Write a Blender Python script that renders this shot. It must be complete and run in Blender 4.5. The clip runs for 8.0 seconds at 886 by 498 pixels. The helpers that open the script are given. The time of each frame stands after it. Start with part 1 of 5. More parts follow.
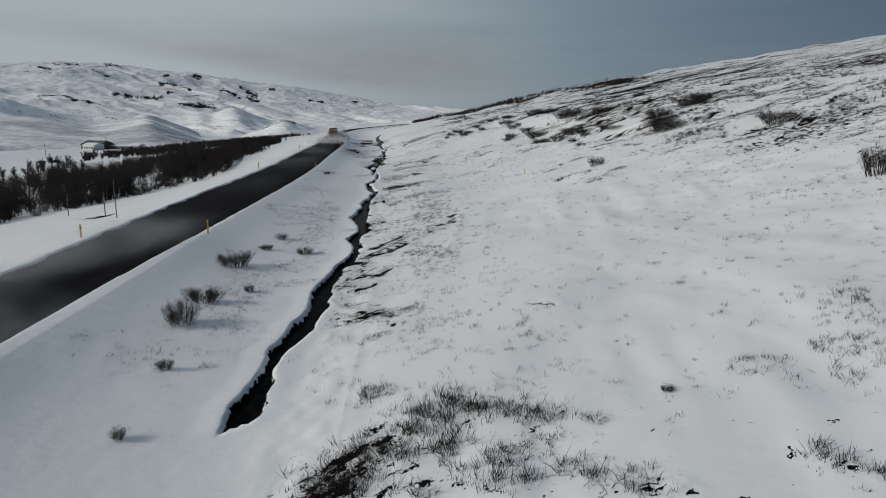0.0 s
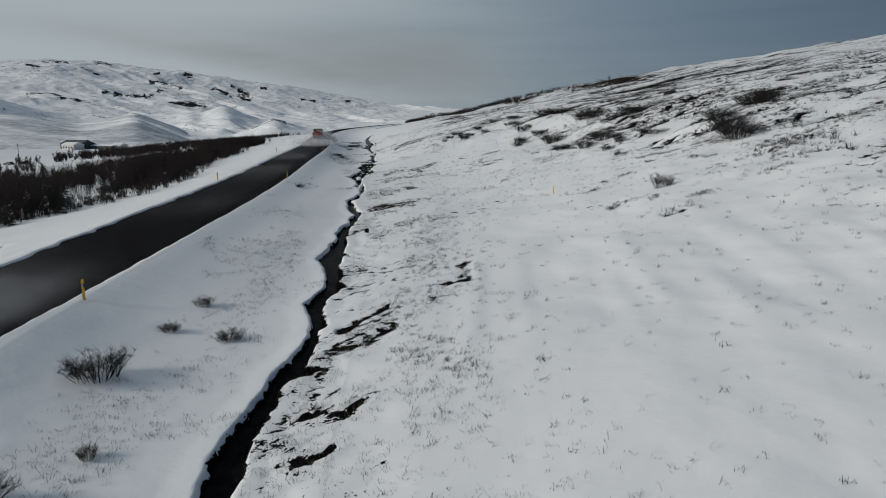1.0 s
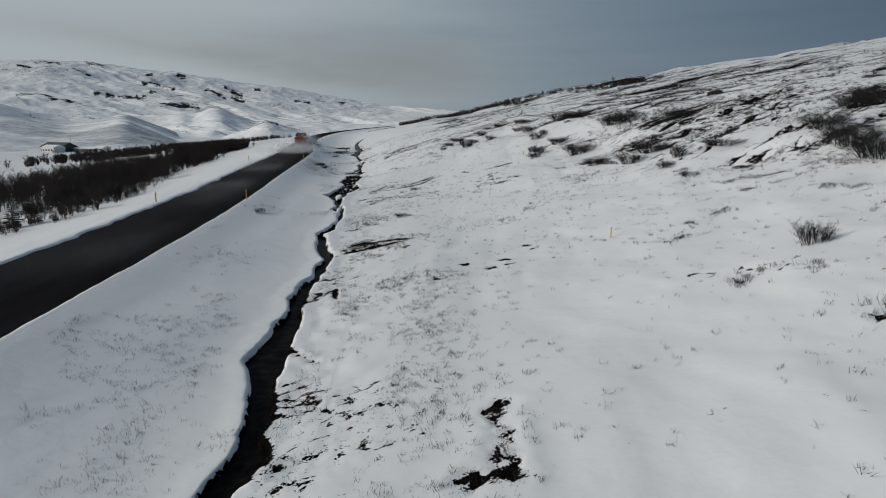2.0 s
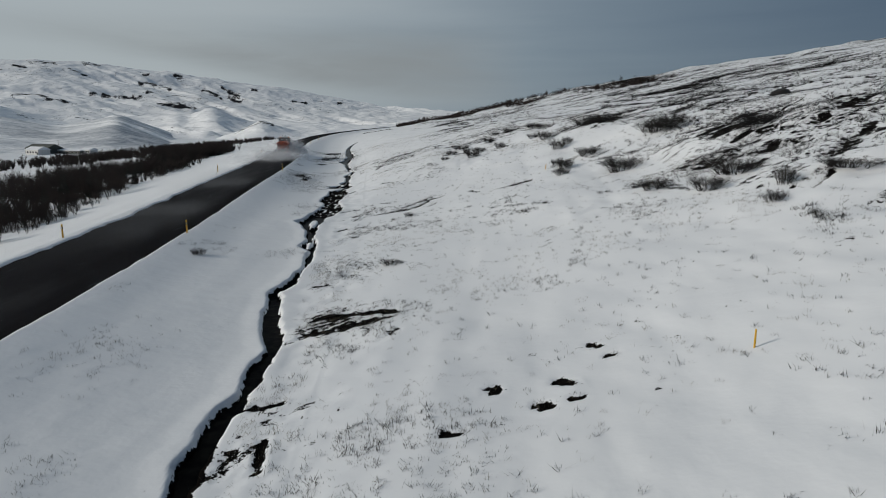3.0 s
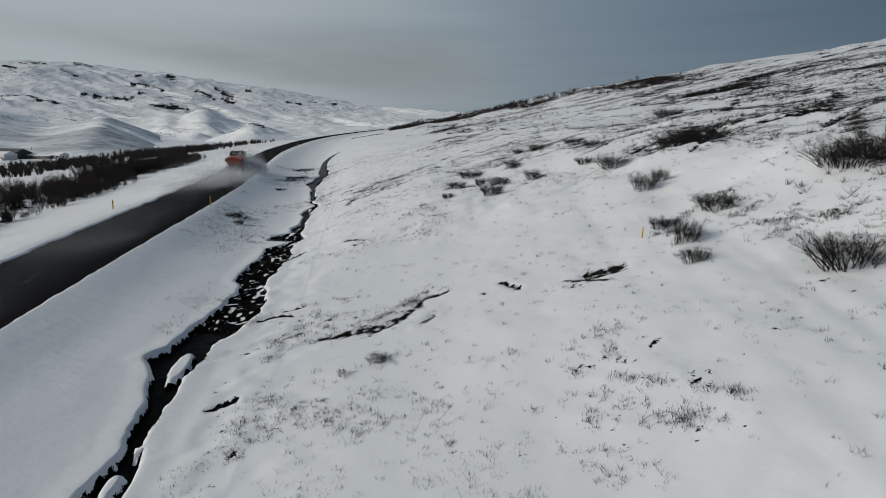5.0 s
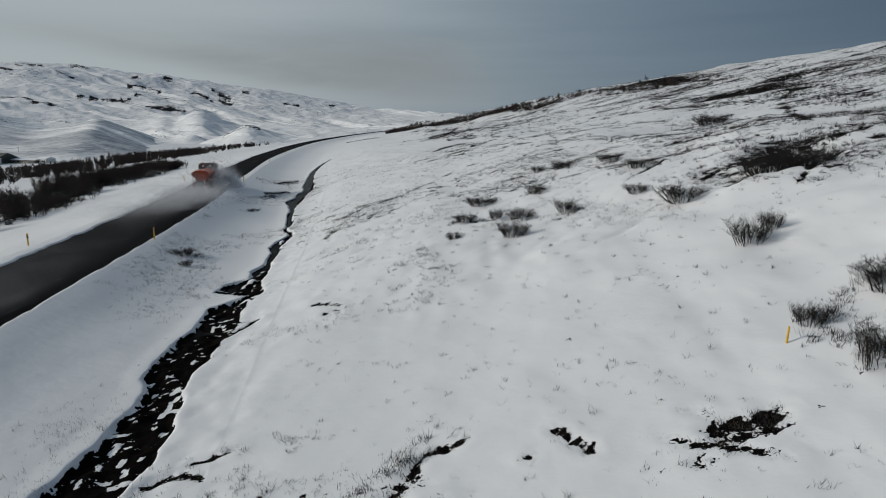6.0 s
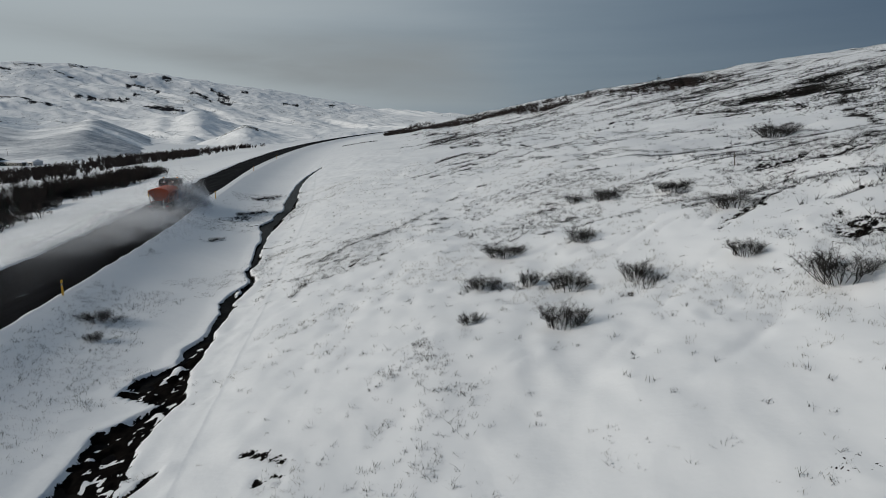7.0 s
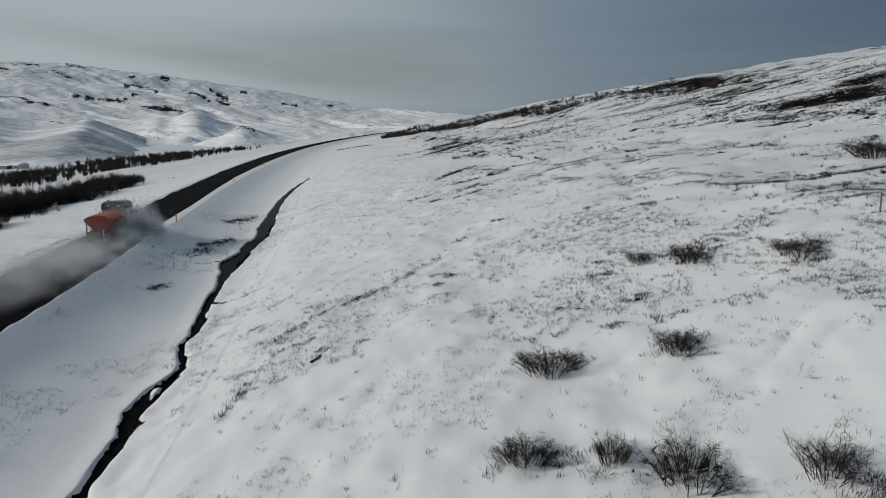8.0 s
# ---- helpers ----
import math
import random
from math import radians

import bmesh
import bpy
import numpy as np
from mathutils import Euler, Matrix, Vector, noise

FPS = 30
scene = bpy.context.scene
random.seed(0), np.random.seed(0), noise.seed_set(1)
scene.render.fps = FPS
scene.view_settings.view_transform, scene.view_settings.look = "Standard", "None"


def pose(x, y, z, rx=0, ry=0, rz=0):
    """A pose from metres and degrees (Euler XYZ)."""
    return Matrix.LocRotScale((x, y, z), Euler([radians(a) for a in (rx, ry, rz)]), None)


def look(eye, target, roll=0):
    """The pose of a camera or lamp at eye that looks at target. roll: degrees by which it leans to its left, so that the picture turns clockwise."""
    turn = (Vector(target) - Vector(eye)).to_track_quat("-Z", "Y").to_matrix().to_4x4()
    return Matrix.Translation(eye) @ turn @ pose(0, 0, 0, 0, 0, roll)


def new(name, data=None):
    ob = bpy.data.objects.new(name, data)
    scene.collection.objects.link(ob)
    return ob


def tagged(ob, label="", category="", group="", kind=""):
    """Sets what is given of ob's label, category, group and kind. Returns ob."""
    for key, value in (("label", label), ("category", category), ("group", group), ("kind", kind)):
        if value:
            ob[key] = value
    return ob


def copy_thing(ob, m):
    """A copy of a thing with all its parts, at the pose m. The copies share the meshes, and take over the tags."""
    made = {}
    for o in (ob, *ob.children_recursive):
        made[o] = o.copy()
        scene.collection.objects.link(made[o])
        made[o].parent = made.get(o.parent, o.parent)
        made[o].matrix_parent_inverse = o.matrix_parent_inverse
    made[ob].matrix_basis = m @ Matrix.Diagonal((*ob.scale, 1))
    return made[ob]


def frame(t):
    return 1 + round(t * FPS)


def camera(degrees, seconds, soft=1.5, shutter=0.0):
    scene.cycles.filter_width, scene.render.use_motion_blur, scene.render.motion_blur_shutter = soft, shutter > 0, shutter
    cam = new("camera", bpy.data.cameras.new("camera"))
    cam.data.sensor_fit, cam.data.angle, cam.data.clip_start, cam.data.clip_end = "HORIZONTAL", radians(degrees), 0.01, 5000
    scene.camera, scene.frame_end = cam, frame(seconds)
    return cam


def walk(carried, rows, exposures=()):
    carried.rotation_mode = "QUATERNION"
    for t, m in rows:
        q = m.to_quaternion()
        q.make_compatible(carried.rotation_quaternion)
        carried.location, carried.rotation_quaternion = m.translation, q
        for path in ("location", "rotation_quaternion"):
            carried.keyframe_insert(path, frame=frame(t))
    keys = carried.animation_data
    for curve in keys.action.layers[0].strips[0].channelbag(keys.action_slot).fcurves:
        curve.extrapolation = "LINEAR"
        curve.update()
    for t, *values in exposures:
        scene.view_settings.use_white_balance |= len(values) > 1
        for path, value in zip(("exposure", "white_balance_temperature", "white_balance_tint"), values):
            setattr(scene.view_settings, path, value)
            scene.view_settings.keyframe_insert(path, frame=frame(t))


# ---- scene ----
cam = camera(70.0, 8.0, soft=0.6)
PATH = [
    (0, pose(0, -0.445, 7.973, 78.888, 0.161, -0.491)),
    (0.5, pose(-0.348, 8.168, 8.111, 78.849, 0.072, -0.868)),
    (1, pose(-0.664, 17.038, 8.276, 78.858, -0.038, -1.123)),
    (1.5, pose(-0.835, 25.804, 8.533, 78.958, -0.086, -1.362)),
    (1.7, pose(-0.88, 29.263, 8.63, 79.004, -0.113, -1.473)),
    (2.8, pose(-0.948, 47.278, 9.338, 79.042, -0.18, -1.766)),
    (3, pose(-0.943, 50.391, 9.485, 79.059, -0.17, -1.794)),
    (3.5, pose(-0.948, 58.298, 9.855, 79.075, -0.156, -1.94)),
    (4, pose(-0.803, 66.16, 10.227, 79.11, -0.171, -2.044)),
    (4.5, pose(-0.599, 73.876, 10.655, 79.11, -0.185, -2.131)),
    (4.7, pose(-0.537, 76.919, 10.814, 79.105, -0.175, -2.142)),
    (5.8, pose(-0.421, 92.567, 11.783, 79.258, -0.076, -2.396)),
    (6, pose(-0.357, 95.365, 12.021, 79.239, -0.041, -2.373)),
    (6.5, pose(-0.249, 102.473, 12.611, 79.247, -0.062, -2.404)),
    (7, pose(-0.243, 109.503, 13.185, 79.234, -0.09, -2.395)),
    (7.5, pose(-0.118, 116.524, 13.754, 79.223, -0.094, -2.43)),
    (8, pose(0, 123.385, 14.463, 79.229, -0.086, -2.458)),
]
walk(cam, PATH, exposures=[(0, -0.24), (8, -0.24)])

# ---- light ----
SUN_AZ, SUN_EL = radians(-97), radians(21)
to_sun = Vector((math.sin(SUN_AZ) * math.cos(SUN_EL), math.cos(SUN_AZ) * math.cos(SUN_EL), math.sin(SUN_EL)))
sun = new("sun", bpy.data.lights.new("sun", "SUN"))
sun.data.energy, sun.data.angle, sun.data.color = 2.62, radians(9), (1.0, 0.937, 0.838)
sun.matrix_world = look((0, 0, 200), Vector((0, 0, 200)) - to_sun)


def build_world():
    world = bpy.data.worlds.new("winter_sky")
    scene.world = world
    world.use_nodes = True
    nt = world.node_tree
    n, link = nt.nodes, nt.links
    back = n["Background"]
    sky = n.new("ShaderNodeTexSky")
    sky.sky_type, sky.sun_disc = "NISHITA", False
    sky.sun_elevation, sky.sun_rotation = SUN_EL, SUN_AZ
    way = n.new("ShaderNodeTexCoord")
    glow = n.new("ShaderNodeVectorMath")
    glow.operation = "DOT_PRODUCT"
    glow.inputs[1].default_value = Vector((-0.80, 0.52, 0.30)).normalized()  # where the cloud is thinnest
    link.new(way.outputs["Generated"], glow.inputs[0])
    # layered cloud, stretched along the horizon
    stretch = n.new("ShaderNodeMapping")
    stretch.inputs["Scale"].default_value = (1.2, 1.2, 13.0)
    link.new(way.outputs["Generated"], stretch.inputs[0])
    cloud = n.new("ShaderNodeTexNoise")
    cloud.inputs["Scale"].default_value, cloud.inputs["Detail"].default_value = 1.3, 5.0
    link.new(stretch.outputs[0], cloud.inputs["Vector"])
    lift = n.new("ShaderNodeMath")
    lift.operation, lift.inputs[1].default_value = "MULTIPLY_ADD", 0.34
    link.new(cloud.outputs["Fac"], lift.inputs[0])
    link.new(glow.outputs["Value"], lift.inputs[2])
    ramp = n.new("ShaderNodeValToRGB")
    ramp.color_ramp.interpolation = "B_SPLINE"
    e = ramp.color_ramp.elements
    e[0].position, e[0].color = 0.04, (0.047, 0.080, 0.136, 1)
    e[1].position, e[1].color = 1.0, (0.49, 0.54, 0.56, 1)
    half = e.new(0.55)
    half.color = (0.180, 0.247, 0.312, 1)
    link.new(lift.outputs[0], ramp.inputs[0])
    mix = n.new("ShaderNodeMixRGB")
    mix.inputs[0].default_value = 0.94
    dim = n.new("ShaderNodeVectorMath")
    dim.operation = "SCALE"
    dim.inputs["Scale"].default_value = 0.1
    link.new(sky.outputs[0], dim.inputs[0])
    link.new(dim.outputs[0], mix.inputs[1])
    link.new(ramp.outputs[0], mix.inputs[2])
    link.new(mix.outputs[0], back.inputs[0])
    back.inputs[1].default_value = 1.0


build_world()

# ---- materials ----
def material(name, roughness=0.8, metal=0.0):
    m = bpy.data.materials.new(name)
    m.use_nodes = True
    b = m.node_tree.nodes["Principled BSDF"]
    b.inputs["Roughness"].default_value, b.inputs["Metallic"].default_value = roughness, metal
    return m, m.node_tree, b


def noise_node(nt, scale, detail=4.0, stretch=(1, 1, 1), coords="Object", warp=0.0, turn=0.0):
    tc, mp, tx = (nt.nodes.new("ShaderNode" + k) for k in ("TexCoord", "Mapping", "TexNoise"))
    mp.vector_type = "TEXTURE"
    mp.inputs["Scale"].default_value = [1 / k for k in stretch]
    mp.inputs["Rotation"].default_value = (0, 0, radians(turn))
    nt.links.new(tc.outputs[coords], mp.inputs[0])
    nt.links.new(mp.outputs[0], tx.inputs["Vector"])
    tx.inputs["Scale"].default_value, tx.inputs["Detail"].default_value, tx.inputs["Distortion"].default_value = scale, detail, warp
    return tx.outputs["Fac"]


def ramp_node(nt, fac, low, high, a=(0, 0, 0, 1), b=(1, 1, 1, 1)):
    r = nt.nodes.new("ShaderNodeValToRGB")
    r.color_ramp.elements[0].position, r.color_ramp.elements[0].color = low, a
    r.color_ramp.elements[1].position, r.color_ramp.elements[1].color = high, b
    nt.links.new(fac, r.inputs[0])
    return r.outputs[0]


def mix_node(nt, fac, a, b, kind="MIX"):
    m = nt.nodes.new("ShaderNodeMixRGB")
    m.blend_type = kind
    for socket, v in zip(m.inputs, (fac, a, b)):
        if isinstance(v, (int, float, tuple)):
            socket.default_value = v
        else:
            nt.links.new(v, socket)
    return m.outputs[0]


def math_node(nt, kind, a, b=0.0):
    m = nt.nodes.new("ShaderNodeMath")
    m.operation = kind
    for socket, v in zip(m.inputs, (a, b)):
        if isinstance(v, (int, float)):
            socket.default_value = v
        else:
            nt.links.new(v, socket)
    return m.outputs[0]


def bump_node(nt, bsdf, height, strength, distance):
    bp = nt.nodes.new("ShaderNodeBump")
    bp.inputs["Strength"].default_value, bp.inputs["Distance"].default_value = strength, distance
    nt.links.new(height, bp.inputs["Height"])
    nt.links.new(bp.outputs[0], bsdf.inputs["Normal"])


def plain(name, colour, roughness=0.6, metal=0.0, vary=0.25, grain=6.0):
    """A paint or stuff of one colour, with grain and blotches."""
    m, nt, b = material(name, roughness, metal)
    f = mix_node(nt, 0.5, noise_node(nt, grain), noise_node(nt, grain * 9, 3.0))
    dark, light = ((*(c * (1 + k * vary) for c in colour), 1) for k in (-1, 1))
    nt.links.new(ramp_node(nt, f, 0.3, 0.7, dark, light), b.inputs["Base Color"])
    bump_node(nt, b, f, 0.15, 0.02)
    return m


def ground_material():
    """Snow over dark heath: the heath shows where the sheet's own cover is thin."""
    m, nt, b = material("snow_and_heath", 0.6)
    cover = nt.nodes.new("ShaderNodeAttribute")
    cover.attribute_name = "bare"
    broken = [(noise_node(nt, 0.9, 5.0, (0.7, 1.3, 1), warp=0.8, turn=30), 0.6), (noise_node(nt, 3.0, 4.0, (0.75, 1.3, 1), warp=0.5, turn=30), 1.1), (noise_node(nt, 12.0, 3.0), 0.9)]
    shown = cover.outputs["Fac"]
    for fac, weight in broken:
        shown = math_node(nt, "ADD", shown, math_node(nt, "MULTIPLY", math_node(nt, "SUBTRACT", fac, 0.5), weight))
    # round cushions of snow between dark gaps
    place, cushion = nt.nodes.new("ShaderNodeTexCoord"), nt.nodes.new("ShaderNodeTexVoronoi")
    cushion.feature, cushion.inputs["Scale"].default_value = "SMOOTH_F1", 2.6
    nt.links.new(place.outputs["Object"], cushion.inputs["Vector"])
    gaps = math_node(nt, "SUBTRACT", cushion.outputs["Distance"], 0.42)
    shown = math_node(nt, "ADD", shown, math_node(nt, "MULTIPLY", gaps, 0.8))
    mask = ramp_node(nt, shown, 0.42, 0.47)
    snow = mix_node(nt, noise_node(nt, 0.12, 4.0), (0.74, 0.76, 0.79, 1), (0.84, 0.85, 0.86, 1))
    heath = mix_node(nt, ramp_node(nt, noise_node(nt, 3.0, 5.0), 0.35, 0.7), (0.003, 0.0027, 0.0027, 1), (0.008, 0.0068, 0.006, 1))
    nt.links.new(mix_node(nt, mask, snow, heath), b.inputs["Base Color"])
    nt.links.new(ramp_node(nt, mask, 0, 1, (0.55, 0.55, 0.55, 1), (0.95, 0.95, 0.95, 1)), b.inputs["Roughness"])
    nt.links.new(ramp_node(nt, mask, 0, 1, (0.5, 0.5, 0.5, 1), (0.05, 0.05, 0.05, 1)), b.inputs["Specular IOR Level"])
    b.inputs["IOR"].default_value = 1.18
    relief = math_node(nt, "ADD", noise_node(nt, 0.9, 3.0, (0.8, 1.0, 1)), math_node(nt, "MULTIPLY", noise_node(nt, 9.0, 4.0), 0.07))
    thin = ramp_node(nt, cover.outputs["Fac"], 0.05, 0.45)
    relief = math_node(nt, "SUBTRACT", relief, math_node(nt, "MULTIPLY", math_node(nt, "MULTIPLY", gaps, thin), 1.6))
    bump_node(nt, b, relief, 0.45, 0.13)
    return m


def road_material():
    m, nt, b = material("wet_asphalt", 0.5)
    grit = noise_node(nt, 40, 3.0)
    tracks = noise_node(nt, 1.3, 5.0, (1, 0.09, 1), warp=0.3)
    wet = ramp_node(nt, tracks, 0.42, 0.62)
    dry = mix_node(nt, grit, (0.010, 0.010, 0.011, 1), (0.022, 0.022, 0.024, 1))
    slush = ramp_node(nt, noise_node(nt, 1.6, 7.0, (1, 0.16, 1), warp=0.8), 0.66, 0.76)
    base_colour = mix_node(nt, wet, dry, (0.006, 0.006, 0.007, 1))
    nt.links.new(mix_node(nt, math_node(nt, "MULTIPLY", slush, 0.09), base_colour, (0.3, 0.42, 0.45, 1)), b.inputs["Base Color"])
    nt.links.new(ramp_node(nt, wet, 0, 1, (0.75, 0.75, 0.75, 1), (0.5, 0.5, 0.5, 1)), b.inputs["Roughness"])
    b.inputs["IOR"].default_value = 1.05
    b.inputs["Specular IOR Level"].default_value = 0.2
    bump_node(nt, b, grit, 0.3, 0.01)
    return m


def rock_snow_material(name, grain, spread, rock, edge):
    """Snow-covered mountain: rock and heath show on steep faces and in blown-off streaks; HILL's rock colour also
    paints cloud shade.
    """
    m, nt, b = material(name, 0.8)
    geo = nt.nodes.new("ShaderNodeNewGeometry")
    up = nt.nodes.new("ShaderNodeSeparateXYZ")
    nt.links.new(geo.outputs["Normal"], up.inputs[0])
    cover = nt.nodes.new("ShaderNodeAttribute")
    cover.attribute_name = "bare"
    torn = 0.0
    for size, part_of in ((1.0, 0.7), (4.0, 0.8), (14.0, 0.5)):
        torn = math_node(nt, "ADD", torn, math_node(nt, "MULTIPLY", math_node(nt, "SUBTRACT", noise_node(nt, grain * size, 4.0, (1, 1, 1.6), warp=0.5), 0.5), spread * part_of))
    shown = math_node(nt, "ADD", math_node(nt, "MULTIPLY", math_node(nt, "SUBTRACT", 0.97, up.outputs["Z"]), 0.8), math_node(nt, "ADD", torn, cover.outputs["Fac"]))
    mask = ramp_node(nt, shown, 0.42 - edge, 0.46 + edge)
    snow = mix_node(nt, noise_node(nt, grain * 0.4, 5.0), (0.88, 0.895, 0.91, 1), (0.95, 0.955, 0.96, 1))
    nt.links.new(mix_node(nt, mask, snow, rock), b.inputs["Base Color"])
    b.inputs["IOR"].default_value = 1.1
    bump_node(nt, b, noise_node(nt, grain, 6.0, (1, 1, 2)), 0.6, 8.0)
    return m


GROUND = ground_material()
ROAD = road_material()
MOUNTAIN = rock_snow_material("mountain_snow", 0.03, 1.8, (0.015, 0.015, 0.018, 1), 0.02)
# the blue-grey puts the ridge's cloud shade into the colour, between heath streaks
HILL = rock_snow_material("shaded_hill_snow", 0.03, 0.6, (0.26, 0.29, 0.335, 1), 0.22)


def water_material():
    m, nt, b = material("black_stream_water", 0.2)
    nt.links.new(ramp_node(nt, noise_node(nt, 2.0, 4.0), 0.4, 0.7, (0.004, 0.004, 0.005, 1), (0.014, 0.013, 0.011, 1)), b.inputs["Base Color"])
    b.inputs["IOR"].default_value = 1.03
    bump_node(nt, b, noise_node(nt, 5.0, 3.0), 0.25, 0.03)
    return m


WATER = water_material()

BARK = plain("dark_bark", (0.022, 0.017, 0.015), 0.9, vary=0.4)
TWIG = plain("reddish_birch_twigs", (0.026, 0.0165, 0.0135), 0.9, vary=0.4)
WILLOW = plain("dark_willow_twigs", (0.011, 0.009, 0.008), 0.9, vary=0.4)
STRAW = plain("dry_grass", (0.10, 0.085, 0.055), 0.9, vary=0.4)
NEEDLES = plain("dark_conifer_needles", (0.012, 0.020, 0.014), 0.85, vary=0.5)
YELLOW = plain("yellow_post_plastic", (0.62, 0.36, 0.02), 0.5)
BLACK = plain("black_plastic", (0.012, 0.012, 0.013), 0.5)
REFLECTOR = plain("white_reflector", (0.75, 0.75, 0.72), 0.25, vary=0.05)
WOOD = plain("weathered_wood", (0.13, 0.11, 0.09), 0.9)
ORANGE = plain("orange_truck_paint", (0.42, 0.056, 0.010), 0.45, vary=0.22, grain=1.6)
DARK_ORANGE = plain("dirty_orange_steel", (0.30, 0.055, 0.015), 0.6, vary=0.4, grain=2.0)
BLUE = plain("dark_blue_cab_paint", (0.016, 0.035, 0.11), 0.35, vary=0.2)
STEEL = plain("dirty_grey_steel", (0.16, 0.16, 0.165), 0.5, 0.6, vary=0.35)
TYRE = plain("tyre_rubber", (0.018, 0.018, 0.018), 0.85, vary=0.4)
TAIL_RED = plain("red_lamp_glass", (0.45, 0.01, 0.01), 0.25)
AMBER = plain("amber_lamp_glass", (0.8, 0.25, 0.01), 0.25)
WALL_WHITE = plain("white_painted_wall", (0.70, 0.69, 0.66), 0.8, vary=0.08, grain=0.5)
ROOF_GREEN = plain("grey_green_roof_sheet", (0.055, 0.062, 0.055), 0.7, vary=0.3, grain=0.4)
ROOF_SNOW = plain("snow_on_roof", (0.80, 0.82, 0.85), 0.8, vary=0.05)
WINDOW_DARK = plain("dark_window_glass", (0.015, 0.018, 0.022), 0.15)
ROCK = plain("dark_rock", (0.018, 0.017, 0.017), 0.9, vary=0.5, grain=2.0)


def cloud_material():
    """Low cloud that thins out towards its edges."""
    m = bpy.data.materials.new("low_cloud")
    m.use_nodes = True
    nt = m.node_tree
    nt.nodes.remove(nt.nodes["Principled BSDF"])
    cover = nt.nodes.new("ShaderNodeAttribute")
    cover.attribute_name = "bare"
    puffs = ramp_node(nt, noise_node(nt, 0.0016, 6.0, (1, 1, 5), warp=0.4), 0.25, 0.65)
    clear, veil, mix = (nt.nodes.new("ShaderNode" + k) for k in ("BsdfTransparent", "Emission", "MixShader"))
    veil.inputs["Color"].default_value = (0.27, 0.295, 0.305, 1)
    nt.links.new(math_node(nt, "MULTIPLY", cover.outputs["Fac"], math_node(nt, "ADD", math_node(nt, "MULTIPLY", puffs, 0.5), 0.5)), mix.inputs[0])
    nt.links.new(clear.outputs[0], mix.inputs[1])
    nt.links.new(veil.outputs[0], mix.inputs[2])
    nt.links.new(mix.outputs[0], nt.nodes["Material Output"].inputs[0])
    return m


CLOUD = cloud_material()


def mist_material(name, veil, thick=0.11):
    """Fine powder in the air: each puff or layer hides a little of what lies behind it."""
    m = bpy.data.materials.new(name)
    m.use_nodes = True
    nt = m.node_tree
    nt.nodes.remove(nt.nodes["Principled BSDF"])
    clear, front, through_it, powder, mix = (nt.nodes.new("ShaderNode" + k) for k in ("BsdfTransparent", "BsdfDiffuse", "BsdfTranslucent", "MixShader", "MixShader"))
    front.inputs["Color"].default_value = through_it.inputs["Color"].default_value = (0.92, 0.93, 0.95, 1)
    nt.links.new(front.outputs[0], powder.inputs[1])
    nt.links.new(through_it.outputs[0], powder.inputs[2])
    amount = math_node(nt, "MULTIPLY", noise_node(nt, 1.2, 3.0), thick)
    if veil:
        cover = nt.nodes.new("ShaderNodeAttribute")
        cover.attribute_name = "bare"
        amount = math_node(nt, "MULTIPLY", cover.outputs["Fac"], ramp_node(nt, noise_node(nt, 0.3, 4.0, warp=0.6), 0.2, 0.75))
    nt.links.new(amount, mix.inputs[0])
    nt.links.new(clear.outputs[0], mix.inputs[1])
    nt.links.new(powder.outputs[0], mix.inputs[2])
    nt.links.new(mix.outputs[0], nt.nodes["Material Output"].inputs[0])
    return m


MIST = mist_material("powder_mist", False, 0.085)
LOOSE_SNOW = mist_material("blown_snow", False, 0.9)
VEIL = mist_material("drifting_powder_veil", True)
scene.cycles.transparent_max_bounces = 64


# ---- shape of the land ----
def glide(knots):
    """A smooth curve through (s, value) knots, straight beyond the ends."""
    s, v = (np.array(c, float) for c in zip(*knots))
    slope = np.gradient(v, s)

    def curve(q):
        q = np.asarray(q, float)
        i = np.clip(np.searchsorted(s, q) - 1, 0, len(s) - 2)
        h = s[i + 1] - s[i]
        raw = (q - s[i]) / h
        f = np.clip(raw, 0, 1)
        a, b = 2 * f**3 - 3 * f**2 + 1, f**3 - 2 * f**2 + f
        out = a * v[i] + (1 - a) * v[i + 1] + b * h * slope[i] + (f**3 - f**2) * h * slope[i + 1]
        return out + (raw - f) * h * np.where(raw > 1, slope[i + 1], slope[i])

    return curve


def smooth(a, b, q):
    f = np.clip((np.asarray(q, float) - a) / (b - a), 0, 1)
    return f * f * (3 - 2 * f)


def hashed(i, j, seed):
    n = (i * 374761393 + j * 668265263 + seed * 1442695041) & 0x7FFFFFFF
    n = ((n ^ (n >> 13)) * 1274126177) & 0x7FFFFFFF
    return ((n ^ (n >> 16)) & 0xFFFF) / 65535.0


def rough(x, y, size, seed=0):
    """Value noise of that grain size, from -1 to 1."""
    x, y = np.asarray(x, float) / size, np.asarray(y, float) / size
    i, j = np.floor(x).astype(np.int64), np.floor(y).astype(np.int64)
    f, g = x - i, y - j
    f, g = f * f * f * (f * (6 * f - 15) + 10), g * g * g * (g * (6 * g - 15) + 10)
    low = hashed(i, j, seed) * (1 - f) + hashed(i + 1, j, seed) * f
    high = hashed(i, j + 1, seed) * (1 - f) + hashed(i + 1, j + 1, seed) * f
    return 2 * (low * (1 - g) + high * g) - 1


def layers(x, y, size, n, seed=0, fade=0.5):
    return sum(fade**k * rough(x + 13.7 * k, y - 7.1 * k, size / 2**k, seed + k) for k in range(n))


